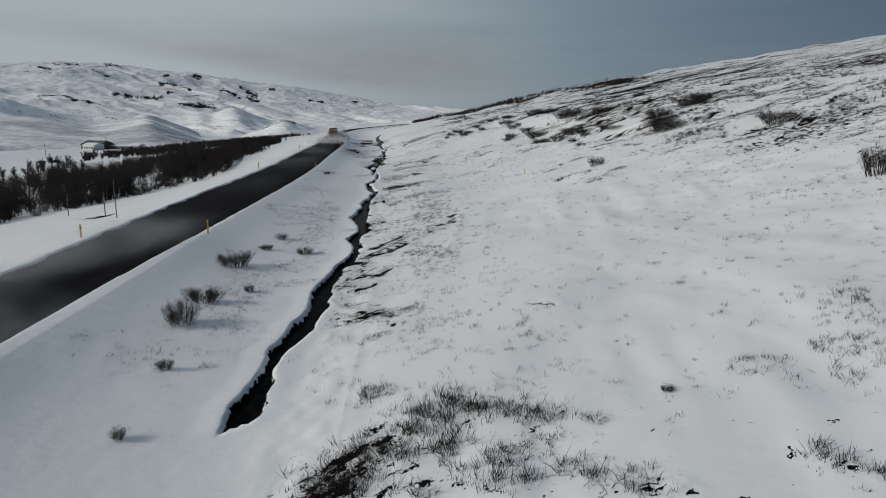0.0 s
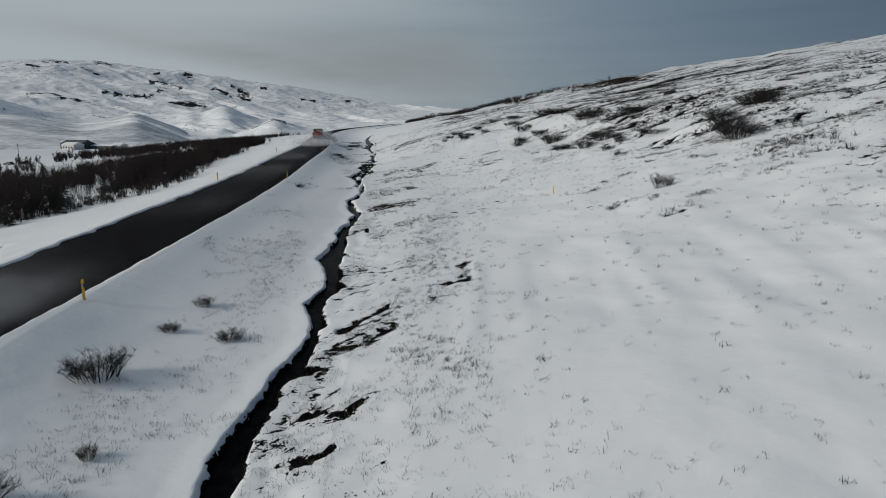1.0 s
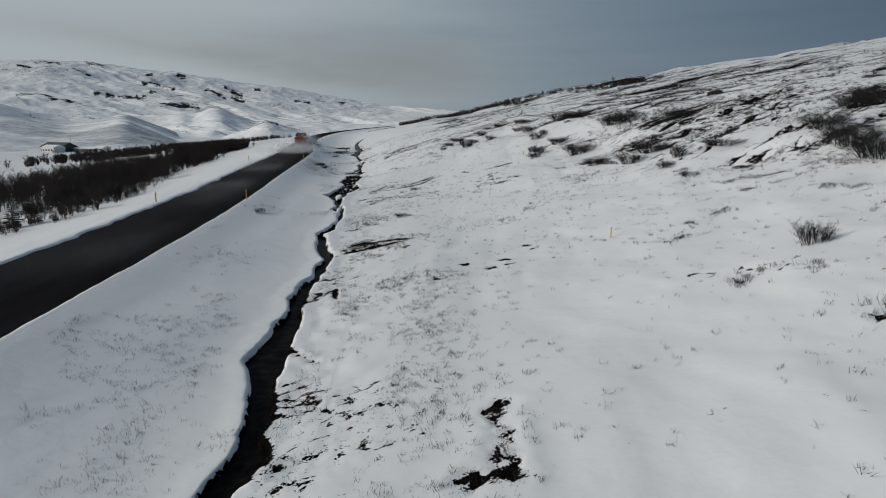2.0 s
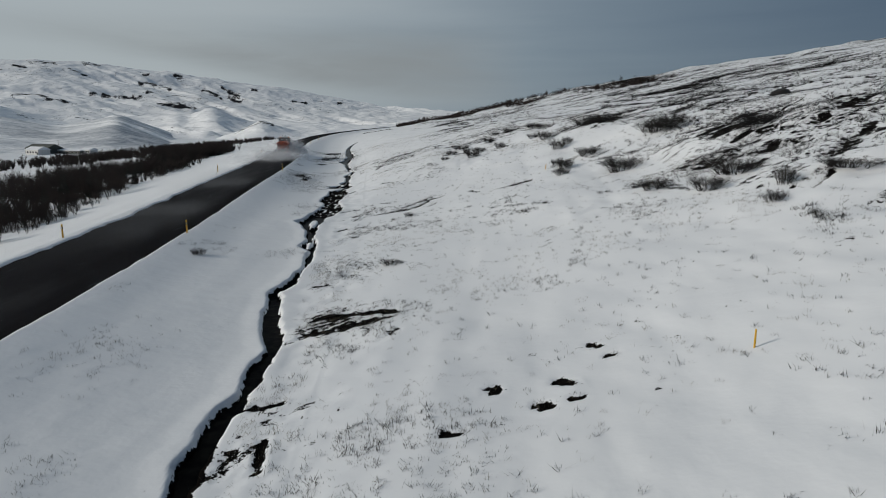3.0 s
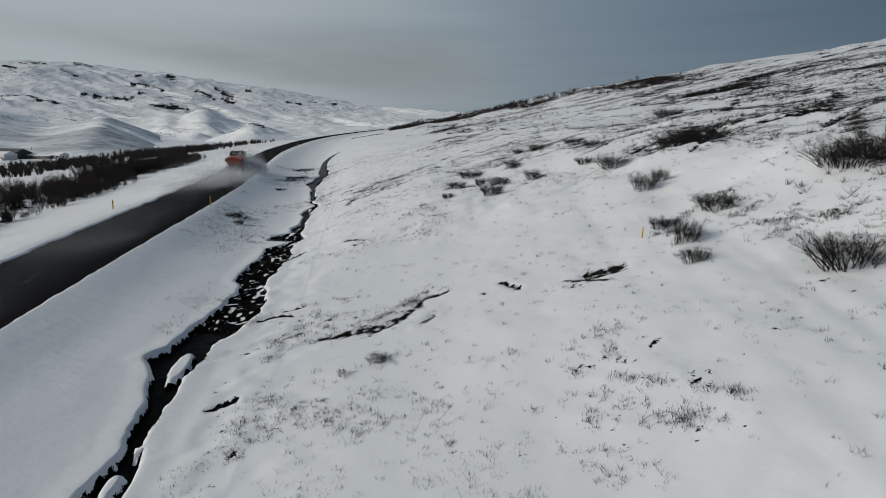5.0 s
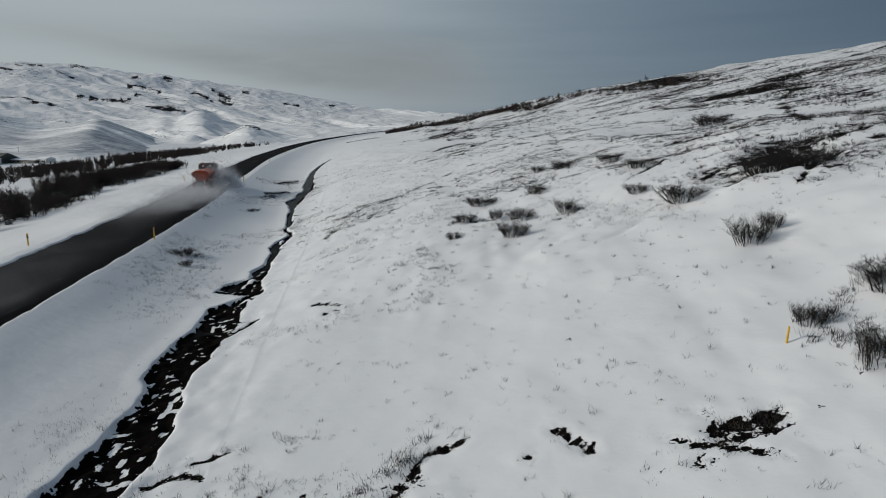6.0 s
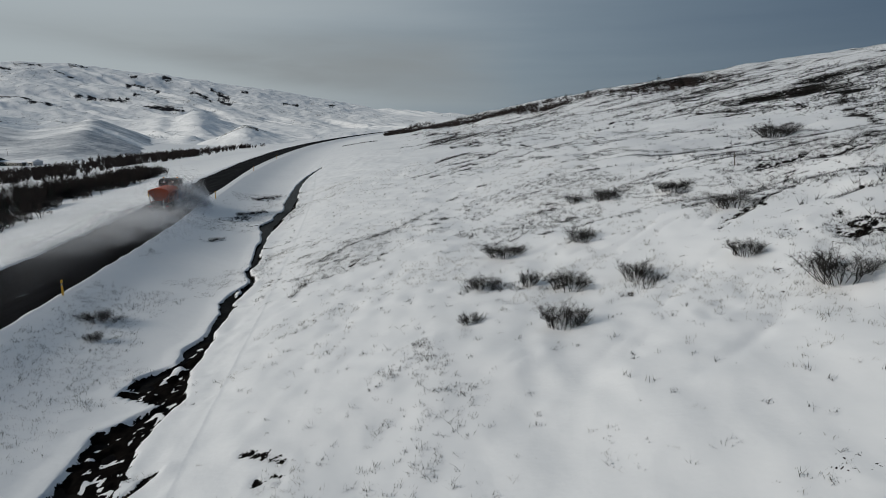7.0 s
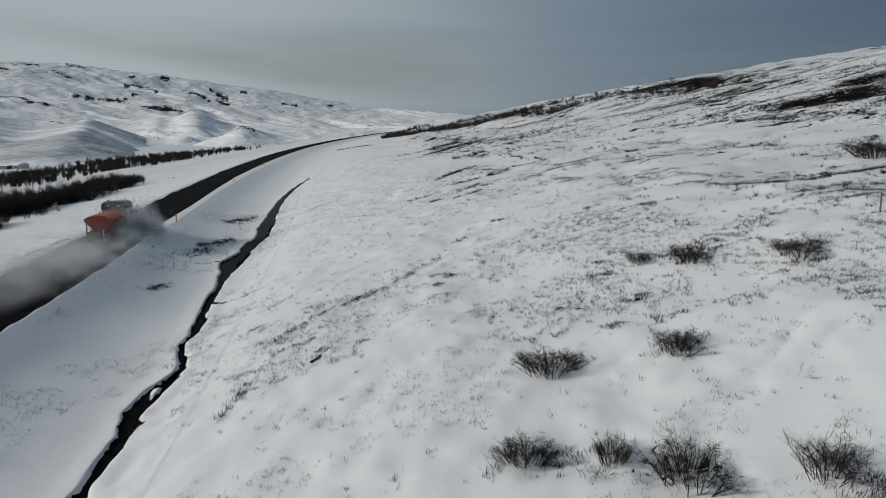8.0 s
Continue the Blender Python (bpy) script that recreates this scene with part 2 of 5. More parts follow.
# The road's right-hand marker line: x and z along y.
road_x = glide([(-400, -15.6), (-100, -15.8), (25, -16.6), (49, -17.5), (80, -18.6), (108, -20.0), (130, -21.7), (151, -23.3), (206, -29.2), (228, -32.4),
                (326, -43), (428, -50), (553, -52), (723, -46), (950, -27), (1300, 20), (2000, 150)])
road_z = glide([(-400, -13), (-100, -4.2), (0, -1.3), (49, 0), (102, 1.5), (151, 2.9), (206, 3.8), (326, 4.6), (428, 5.2),
                (553, 6.0), (723, 7.5), (950, 10), (1300, 13), (2000, 20)])
SHOULDER, ASPHALT = -0.75, 7.4
# The cleared asphalt's edges, as distances from the marker line.
right_edge = glide([(-50, -1.2), (20, -1.15), (34, -1.05), (51, -0.55), (63, -0.25), (80, 0.05), (120, 0.08), (171, 0.1), (182, -0.1), (193, -1.05), (220, -1.2), (300, -2.5), (350, -2.5), (428, -1.9), (723, -1.2), (1000, -1.2)])
left_edge = glide([(-50, -7.8), (20, -7.8), (69, -8.0), (92, -7.3), (115, -7.0), (172, -6.7), (205, -7.2), (240, -7.2), (300, -8.1), (350, -8.2), (428, -7.9), (723, -7.6), (1000, -7.6)])
left_drop = glide([(-2, 0), (0, -0.02), (2, -0.35), (6, -1.2), (16, -2.9), (44, -6.5), (110, -11.5), (230, -16), (600, -18), (2500, -18)])
# The hillside right of the road: height over the road by the distance from the marker line, at seven places along y.
STEPS = [0, 5, 10, 16, 22, 28, 36, 46, 60, 90, 140, 240]
HILLSIDE = {
    35: [-0.01, -0.75, -0.86, 0.23, 1.44, 2.73, 4.65, 7.31, 10.86, 16.73, 25.04, 41.67],
    75: [-0.01, -0.7, -1.05, -0.17, 0.68, 2.34, 4.38, 7.65, 11.43, 16.37, 24.46, 41.22],
    110: [-0.01, -0.73, -1.01, -0.23, 0.92, 2.42, 4.53, 8.24, 11.69, 15.78, 23.83, 40.84],
    140: [-0.03, -1.09, -1.35, 0.49, 2.14, 3.57, 5.81, 8.46, 10.77, 14.84, 23.29, 40.65],
    175: [-0.03, -1.11, -1.04, 0.93, 2.62, 4.02, 5.86, 7.63, 9.53, 13.91, 23.11, 40.79],
    230: [-0.01, -0.81, -0.64, 0.82, 2.36, 3.6, 4.9, 6.42, 8.55, 13.78, 23.7, 41.27],
    360: [-0.01, -0.41, -0.15, 0.77, 1.91, 2.89, 3.9, 5.36, 8.0, 14.71, 25.33, 41.96],
}


def base(x, y):
    """The land's height without its small shapes."""
    x, y = np.asarray(x, float), np.asarray(y, float)
    u, z = x - road_x(y), road_z(y)
    at = np.array(sorted(HILLSIDE), float)
    i = np.clip(np.searchsorted(at, y) - 1, 0, len(at) - 2)
    f = smooth(0, 1, (y - at[i]) / (at[i + 1] - at[i]))
    rows = np.array([glide(list(zip(STEPS, HILLSIDE[int(k)])))(np.minimum(u, 320)) for k in at])
    low, high = np.take_along_axis(rows, i[None], 0)[0], np.take_along_axis(rows, i[None] + 1, 0)[0]
    right = low * (1 - f) + high * f + 0.03 * np.maximum(u - 320, 0)
    left = left_drop(SHOULDER - ASPHALT - u)
    flat = (u < 0) & (u > SHOULDER - ASPHALT)
    return z + np.where(flat, 0, np.where(u >= 0, right, left))


# The stream's banks: place along y, then the edges of both banks as distances from the marker line.
BANKS_A = [
    (18.9, 9.42, 10.29), (20.1, 9.30, 10.31), (21.4, 9.50, 10.25), (23.6, 9.51, 10.02), (25.3, 9.46, 10.12), (26.6, 9.80, 10.58), (28.8, 9.81, 10.89),
    (30.9, 10.23, 11.03), (32.6, 10.06, 11.01), (33.8, 10.00, 10.93), (35.4, 10.09, 10.97), (37.0, 10.37, 11.01), (37.9, 10.41, 10.92), (40.0, 10.60, 11.53),
    (42.9, 11.23, 11.76), (45.1, 11.18, 11.69), (46.8, 10.89, 11.53), (48.9, 10.31, 11.23), (51.3, 10.84, 11.97), (52.8, 10.97, 11.60), (56.3, 10.45, 11.30),
    (59.7, 9.48, 11.13), (65.4, 10.05, 10.83), (66.7, 10.09, 10.57), (67.9, 9.83, 10.53), (69.6, 9.86, 10.71), (71.7, 10.04, 10.85), (73.0, 10.39, 10.89),
]
BANKS_B = [
    (73.7, 10.34, 10.95), (75.7, 10.20, 11.07), (77.2, 10.62, 11.03), (78.7, 10.11, 10.95), (80.1, 9.78, 10.71), (81.8, 9.59, 10.44), (83.5, 9.29, 9.98),
    (85.0, 9.23, 9.94), (86.0, 8.99, 9.54), (87.5, 9.55, 10.21), (91.2, 10.10, 10.22), (92.0, 10.12, 10.39), (93.6, 10.01, 10.60), (95.0, 10.00, 10.50),
    (96.6, 10.00, 10.40), (98.5, 9.02, 10.26), (100.9, 9.33, 9.95), (103.6, 8.87, 9.56), (104.7, 8.83, 9.56), (107.0, 8.19, 9.55), (109.2, 7.22, 9.70),
    (110.4, 7.81, 9.72), (112.0, 8.01, 10.37), (115.1, 8.57, 11.22), (117.2, 8.86, 11.22), (119.1, 9.00, 11.01), (121.3, 9.10, 10.63), (122.8, 8.43, 10.61),
]
BANKS_C = [
    (125.5, 8.34, 10.80), (127.6, 8.56, 10.83), (129.0, 8.80, 11.16), (131.4, 8.79, 11.14), (133.7, 8.75, 10.98), (135.8, 10.75, 11.70), (137.4, 8.25, 11.36),
    (139.3, 8.45, 10.98), (140.8, 9.89, 11.05), (143.0, 9.74, 11.03), (145.0, 10.48, 10.94), (147.4, 10.26, 10.97), (148.9, 10.41, 10.91), (151.2, 9.72, 10.84),
    (153.4, 10.28, 11.43), (155.1, 11.22, 11.58), (157.9, 10.48, 10.87), (159.4, 10.11, 10.48), (161.2, 10.29, 10.85), (167.2, 9.71, 10.25), (170.8, 9.59, 10.20),
    (174.4, 9.22, 9.88), (177.7, 8.89, 10.22), (181.4, 8.06, 10.39), (185.3, 9.19, 10.46), (189.1, 9.04, 11.08), (192.6, 9.94, 11.40), (197.9, 9.56, 11.38),
]
BANKS_D = [
    (206.5, 9.60, 11.00), (212.8, 9.90, 11.00), (222.3, 10.20, 11.20), (235.6, 11.40, 12.30), (244.2, 12.60, 13.30), (251.7, 14.00, 14.50),
]
BANKS = np.array(BANKS_A + BANKS_B + BANKS_C + BANKS_D)
# Snow islets in the stream: y, distance from the marker line, half length, half width.
ISLETS = [(108.0, 9.05, 1.7, 0.42), (99.0, 9.72, 0.75, 0.26), (101.0, 9.75, 0.25, 0.12), (140.0, 10.2, 0.5, 0.3), (153.0, 10.7, 0.5, 0.25)]


def banks(y):
    """Both banks' edges, with small bays."""
    y = np.asarray(y, float)
    left = np.interp(y, BANKS[:, 0], BANKS[:, 1]) + 0.10 * rough(y, 0 * y, 1.1, 5) + 0.05 * rough(y, 0 * y, 0.45, 6)
    right = np.interp(y, BANKS[:, 0], BANKS[:, 2]) + 0.12 * rough(y, 0 * y + 9, 1.1, 5) + 0.07 * rough(y, 0 * y + 9, 0.45, 6)
    ends = smooth(18.3, 19.2, y) * smooth(256, 250, y)
    return left, left + np.maximum(right - left, 0.14) * ends


# ---- shrubs on the verge and the hillside: x, y, width, height ----
BUSHES_VERGE = [
    (-13.0, 39.3, 2.1, 1.1), (-12.2, 28.4, 1.4, 1.18), (-12.3, 31.7, 1.59, 0.92), (-12.4, 44.4, 0.85, 0.46),
    (-10.6, 34.0, 0.6, 0.48), (-10.8, 23.2, 0.59, 0.49), (-10.0, 17.9, 0.53, 0.48), (-9.5, 43.7, 0.99, 0.5),
    (-12.2, 48.2, 0.86, 0.52), (-19.4, 146.6, 1.76, 0.63), (-18.1, 143.8, 0.99, 0.52), (-16.3, 93.4, 0.91, 0.51),
    (-21.9, 188.6, 1.2, 0.5),
]
BUSHES_SIDE = [
    (9.4, 136.2, 1.46, 0.91), (5.5, 133.0, 1.7, 0.97), (14.8, 130.8, 2.6, 1.04), (20.0, 131.1, 3.4, 1.7),
    (13.6, 135.1, 1.47, 0.63), (16.0, 141.1, 2.25, 0.68), (14.2, 122.2, 1.57, 1.21), (15.5, 122.8, 0.94, 0.93),
    (2.0, 135.0, 0.9, 0.48), (15.8, 148.3, 2.17, 0.63), (2.9, 139.1, 1.47, 0.65), (5.1, 138.4, 0.96, 0.78),
    (6.6, 137.1, 2.31, 0.69), (4.6, 144.0, 2.13, 0.77), (8.7, 143.1, 1.62, 0.73), (12.4, 150.8, 1.91, 0.84),
    (10.7, 152.7, 1.42, 0.61), (34.0, 169.3, 3.4, 1.7),
]
BUSHES_NEAR = [
    (12.8, 112.1, 1.52, 1.17), (12.7, 115.1, 1.05, 0.73), (11.9, 108.8, 1.53, 0.69), (21.4, 130.7, 3.4, 1.7),
    (16.2, 115.9, 2.34, 0.94), (-2.9, 89.1, 1.3, 0.38), (-2.2, 105.8, 0.89, 0.37), (23.1, 32.6, 1.8, 1.7),
    (33.1, 83.4, 3.4, 1.7), (24.7, 69.5, 3.4, 1.7), (30.6, 57.1, 3.4, 1.7), (6.4, 16.1, 0.34, 0.22),
]
BUSHES_LOW = [
    (-2.7, 14.5, 0.9, 0.34), (-1.9, 15.1, 0.8, 0.30), (-1.2, 15.5, 0.9, 0.36), (-0.7, 16.4, 0.8, 0.30), (-0.3, 17.1, 0.9, 0.34), (0.5, 17.2, 0.8, 0.28), (1.1, 16.9, 0.9, 0.34),
    (2.0, 16.7, 0.8, 0.30), (3.1, 15.6, 0.7, 0.26), (4.2, 15.2, 0.6, 0.24), (3.0, 13.4, 0.7, 0.26), (4.3, 12.5, 0.7, 0.26), (1.8, 14.5, 0.6, 0.22), (0.2, 15.0, 0.7, 0.24),
    (-2.4, 19.4, 0.5, 0.2), (-0.4, 13.4, 0.7, 0.28),
]
BUSHES_HILL = [
    (26.0, 73.9, 3.4, 1.7), (34.7, 84.8, 2.71, 1.7), (27.3, 79.2, 2.69, 1.46), (14.9, 59.3, 1.33, 1.02),
    (24.2, 115.4, 3.4, 1.7), (19.9, 92.1, 3.4, 1.34), (22.9, 84.9, 2.85, 0.72), (22.7, 115.2, 3.4, 1.7),
    (16.5, 105.0, 3.4, 1.7), (15.1, 93.9, 2.11, 0.76), (17.0, 89.7, 2.15, 0.88), (17.7, 83.3, 1.29, 0.66),
    (19.6, 85.8, 1.23, 1.11), (26.3, 102.2, 3.4, 1.41),
]


# Places where the snow is thin over heath, scarps and springs: both ends (x, y), half width, thinness.
HEATH_A = [
    (-2.3, 14.5, 0.1, 17.3, 1.1, 0.5), (0.1, 17.3, 3.3, 15.5, 1.0, 0.5), (-3.1, 14.3, -1.8, 15.8, 0.8, 0.5),
    (-0.2, 13.6, 2.6, 12.7, 0.9, 0.6), (2.9, 12.6, 5.2, 11.8, 0.7, 0.5), (-3.3, 27.7, -0.8, 27.4, 0.7, 0.6),
    (-2.7, 24.5, -2.2, 27.0, 0.5, 0.5), (-4.8, 39.9, -2.4, 44.4, 0.45, 0.6), (3.9, 25.1, 4.5, 24.6, 0.32, 1.0),
    (-0.1, 18.6, 3.5, 17.0, 0.7, 0.45),
]
HEATH_B = [
    (1.4, 51.9, 0.9, 48.5, 0.6, 1.0), (0.9, 48.5, 0.0, 48.2, 0.55, 1.0), (-0.5, 46.4, -0.6, 45.6, 0.25, 0.9),
    (-3.0, 44.6, -4.0, 42.4, 0.35, 0.75), (-2.2, 45.7, -3.5, 43.2, 0.35, 0.75), (-2.7, 42.2, -4.6, 40.7, 0.4, 0.75),
    (-2.4, 42.8, -4.2, 40.4, 0.5, 0.6), (-2.7, 79.8, -6.5, 79.4, 0.5, 0.6), (13.5, 52.3, 12.6, 52.2, 0.35, 1.0),
    (9.8, 59.8, 12.6, 58.4, 0.9, 0.55), (12.6, 57.7, 16.2, 54.9, 0.5, 0.6),
]
HEATH_C = [
    (-2.3, 79.2, -4.6, 78.7, 0.4, 0.95), (-4.6, 78.7, -6.4, 78.4, 0.4, 0.9), (-2.2, 77.1, -2.8, 76.2, 0.35, 0.85),
    (-6.6, 78.2, -7.5, 77.1, 0.3, 0.8), (-2.4, 78.8, -5.2, 76.0, 1.2, 0.5), (5.2, 72.3, 5.4, 72.1, 0.22, 1.1),
    (5.3, 71.1, 5.7, 71.2, 0.18, 1.1), (-5.1, 112.1, -0.0, 111.5, 0.3, 0.9), (-7.3, 86.6, -6.7, 86.7, 0.25, 1.0),
    (7.4, 110.0, 8.7, 109.0, 0.25, 0.9), (5.2, 102.2, 7.7, 99.2, 0.7, 0.5), (6.1, 127.5, 10.9, 120.1, 0.8, 0.45),
]
HEATH_D = [
    (0.8, 113.2, -0.2, 112.8, 0.25, 1.0), (-0.2, 112.8, -1.1, 111.0, 0.35, 1.0), (0.1, 110.5, -0.4, 109.2, 0.3, 0.95),
    (-1.1, 110.7, -2.4, 109.9, 0.5, 1.0), (-2.4, 109.9, -5.2, 109.6, 0.6, 1.0), (-6.1, 111.0, -7.9, 110.2, 0.4, 0.95),
    (-6.9, 115.4, -9.2, 113.7, 0.25, 0.8), (6.3, 111.0, 8.0, 110.0, 0.22, 1.0), (7.9, 110.9, 8.9, 110.9, 0.4, 1.1),
    (8.9, 111.0, 9.6, 111.1, 0.25, 1.0), (7.4, 112.2, 7.7, 111.9, 0.2, 1.0), (6.7, 109.6, 6.9, 109.5, 0.25, 1.0),
    (3.8, 112.5, 4.3, 111.3, 0.2, 1.1), (2.7, 111.6, 2.9, 111.5, 0.18, 1.0),
]
HEATH_P5 = [
    (-5.3, 127.5, -4.4, 127.4, 0.25, 1.0), (-5.3, 129.0, -4.6, 128.6, 0.2, 1.0), (-10.4, 135.4, -8.1, 134.2, 0.2, 0.95),
    (-10.4, 129.8, -9.2, 129.6, 0.3, 1.0), (-7.6, 148.0, -6.5, 152.8, 0.35, 0.7), (-6.5, 152.8, -2.9, 154.5, 0.3, 0.6),
    (2.2, 140.1, 4.5, 138.8, 0.3, 0.9), (7.8, 144.1, 9.5, 143.4, 0.3, 0.9), (6.1, 138.6, 7.7, 136.9, 0.3, 0.9),
    (8.7, 134.9, 9.7, 134.6, 0.3, 0.9), (2.9, 130.7, 4.2, 131.2, 0.4, 0.8), (11.4, 150.0, 16.4, 149.6, 0.6, 0.6),
    (-2.8, 130.3, -0.7, 131.7, 0.5, 0.45), (16.6, 134.7, 19.1, 132.4, 0.35, 0.5),
]
HEATH_P6 = [
    (-8.6, 151.4, -7.7, 153.2, 0.35, 0.75), (-7.8, 153.6, -5.2, 155.0, 0.3, 0.6), (-4.5, 150.4, -4.1, 151.2, 0.35, 1.0),
    (-5.5, 156.8, -1.2, 158.1, 0.3, 0.55), (-1.2, 158.1, 3.4, 162.9, 0.3, 0.55), (3.2, 138.6, 4.8, 138.1, 0.6, 0.9),
    (5.5, 137.8, 6.4, 137.4, 0.4, 0.9), (6.5, 138.1, 7.8, 137.1, 0.6, 0.85), (8.3, 143.5, 9.5, 143.8, 0.4, 0.85),
    (8.8, 148.6, 9.5, 148.3, 0.25, 0.9), (6.1, 149.6, 7.1, 148.8, 0.25, 0.9), (11.8, 151.3, 13.0, 150.1, 0.3, 0.9),
    (22.5, 161.7, 27.4, 163.8, 0.5, 0.9), (2.0, 140.1, 3.5, 139.6, 0.5, 0.6),
]
HEATH_P7 = [
    (4.8, 281.7, 14.0, 261.1, 1.6, 0.75), (3.6, 215.4, 11.6, 207.7, 2.2, 0.65), (1.5, 191.8, 8.2, 186.6, 1.8, 0.65),
    (11.0, 209.2, 13.7, 191.5, 2.5, 0.5), (-7.7, 152.5, 0.6, 151.2, 0.9, 0.5), (5.9, 336.5, 14.0, 261.9, 2.0, 0.7),
    (20.0, 135.2, 25.0, 129.4, 0.4, 0.25), (62.9, 221.5, 68.1, 206.2, 2.2, 0.9),
    (29.9, 137.7, 41.7, 141.0, 0.8, 0.5), (84.2, 211.4, 95.0, 206.2, 4.0, 0.8),
]
HEATH_P8 = [
    (5.5, 102.8, 7.3, 101.6, 0.7, 0.55), (6.3, 97.1, 7.9, 96.5, 0.7, 0.5), (6.8, 110.4, 9.0, 110.4, 0.25, 0.95),
    (12.5, 114.1, 13.9, 114.0, 0.5, 0.8), (15.7, 116.0, 18.6, 114.2, 0.8, 0.6), (14.8, 97.9, 16.0, 95.4, 0.6, 0.7),
    (61.2, 226.5, 72.5, 221.7, 3.0, 0.95), (81.7, 364.5, 94.9, 328.4, 6.0, 0.9), (64.4, 267.2, 84.1, 277.9, 5.0, 0.7),
    (47.5, 212.8, 52.4, 208.7, 3.0, 0.6), (63.5, 221.4, 87.1, 240.8, 5.0, 0.7), (60.9, 220.4, 71.4, 216.9, 3.5, 0.9),
    (28.1, 153.9, 35.6, 150.8, 1.2, 0.6),
]
HEATH_HOLES = [
    (3.4, 69.8, 3.8, 69.6, 0.32, 1.25), (-0.3, 67.3, 0.1, 67.3, 0.25, 1.2), (2.4, 68.5, 2.9, 68.2, 0.22, 1.2),
    (1.3, 69.9, 1.4, 69.7, 0.2, 1.2), (3.6, 68.4, 3.9, 68.4, 0.2, 1.2), (-7.4, 71.3, -6.6, 71.3, 0.2, 1.0),
]
HEATH_LEFT = [
    (-64.5, 281.4, -51.9, 275.4, 1.2, 1.6),
    (-51.9, 275.4, -45.5, 277.0, 1.2, 1.4),
    (-66.2, 293.3, -60.3, 312.1, 1, 1.6),
    (-62.0, 317.5, -57.1, 315.0, 1.2, 1.6),
    (-60.6, 87.5, -53.5, 83.1, 1.2, 1.4),
    (-39.1, 68.8, -32.8, 63.1, 1, 1.4),
    (-34.0, 166.7, -42.7, 201.8, 0.5, 1.1),
    (-42.7, 201.8, -48.3, 237.6, 0.4, 1),
    (-33.2, 106.9, -31.1, 107.8, 0.5, 1),
    (-47.5, 285.2, -54.8, 335.7, 1, 1.3),
    (-34.6, 178.1, -34.9, 187.0, 0.4, 1.2),
]
# Rows of dwarf shrubs and small scarps that run up the slope: both ends (x, y), half width.
STROKES_A = [
    (12.7, 52.1, 14.2, 52.8, 0.6), (14.9, 54.9, 16.9, 55.3, 0.3), (16.9, 55.3, 19.3, 55.7, 0.2), (19.3, 55.7, 21.5, 56.1, 0.35), (10.7, 57.5, 12.0, 58.0, 0.4),
    (12.0, 58.0, 14.0, 56.8, 0.3), (23.4, 61.5, 24.4, 61.1, 0.3), (11.2, 65.2, 12.7, 65.5, 0.2), (13.0, 67.1, 16.3, 68.3, 0.35), (19.4, 67.1, 21.0, 65.0, 0.25),
    (26.5, 69.2, 29.5, 67.9, 0.25), (24.6, 69.9, 26.5, 69.2, 0.35), (22.4, 70.9, 23.6, 70.0, 0.2), (17.7, 71.0, 20.1, 70.4, 0.2), (19.0, 74.3, 21.0, 72.3, 0.2),
    (18.1, 74.5, 18.7, 74.1, 0.3), (24.8, 75.3, 29.9, 78.1, 1.0), (19.7, 76.8, 24.4, 77.8, 0.3),
]
STROKES_B = [
    (18.1, 81.3, 17.6, 78.1, 0.4), (17.7, 84.0, 18.6, 84.1, 0.4), (32.9, 84.9, 40.5, 92.9, 0.9), (19.7, 84.9, 22.1, 85.8, 0.3), (16.7, 91.5, 17.8, 90.9, 0.4),
    (22.1, 94.4, 24.6, 95.5, 0.5), (15.6, 94.4, 17.0, 91.7, 0.15), (24.6, 95.5, 26.0, 94.6, 0.3), (14.1, 96.2, 16.1, 95.6, 0.35), (19.6, 96.5, 22.7, 95.1, 0.7),
    (14.4, 96.7, 17.2, 88.6, 0.25), (12.1, 96.7, 13.0, 96.6, 0.2), (18.6, 97.2, 19.7, 96.9, 0.5), (6.3, 97.2, 7.1, 96.9, 0.35), (18.8, 97.4, 21.8, 97.4, 0.8),
    (43.3, 97.7, 55.0, 112.7, 0.5), (4.4, 98.3, 5.2, 97.6, 0.25), (4.6, 101.0, 8.6, 97.2, 0.2),
]
STROKES_C = [
    (24.9, 101.7, 27.9, 104.2, 0.5), (5.4, 101.7, 6.2, 101.0, 0.35), (22.1, 104.5, 25.3, 105.8, 0.25), (-4.2, 105.0, -3.3, 105.0, 0.25), (20.1, 105.5, 21.7, 105.4, 0.3),
    (27.4, 108.6, 30.9, 110.5, 0.3), (15.5, 109.0, 18.4, 112.0, 0.3), (17.8, 110.3, 19.8, 109.8, 0.35), (-3.1, 110.6, -1.6, 111.9, 0.35), (7.8, 110.8, 9.3, 111.3, 0.3),
    (-5.2, 111.0, -3.1, 110.6, 0.3), (16.0, 111.5, 19.0, 109.2, 0.4), (12.2, 111.7, 14.2, 116.2, 0.3), (-1.6, 111.9, 0.4, 113.7, 0.4), (12.2, 113.3, 14.1, 116.1, 0.4),
    (15.8, 113.4, 17.2, 114.0, 0.3), (23.3, 113.7, 26.4, 114.2, 0.3), (12.9, 115.3, 14.4, 115.7, 0.4),
]
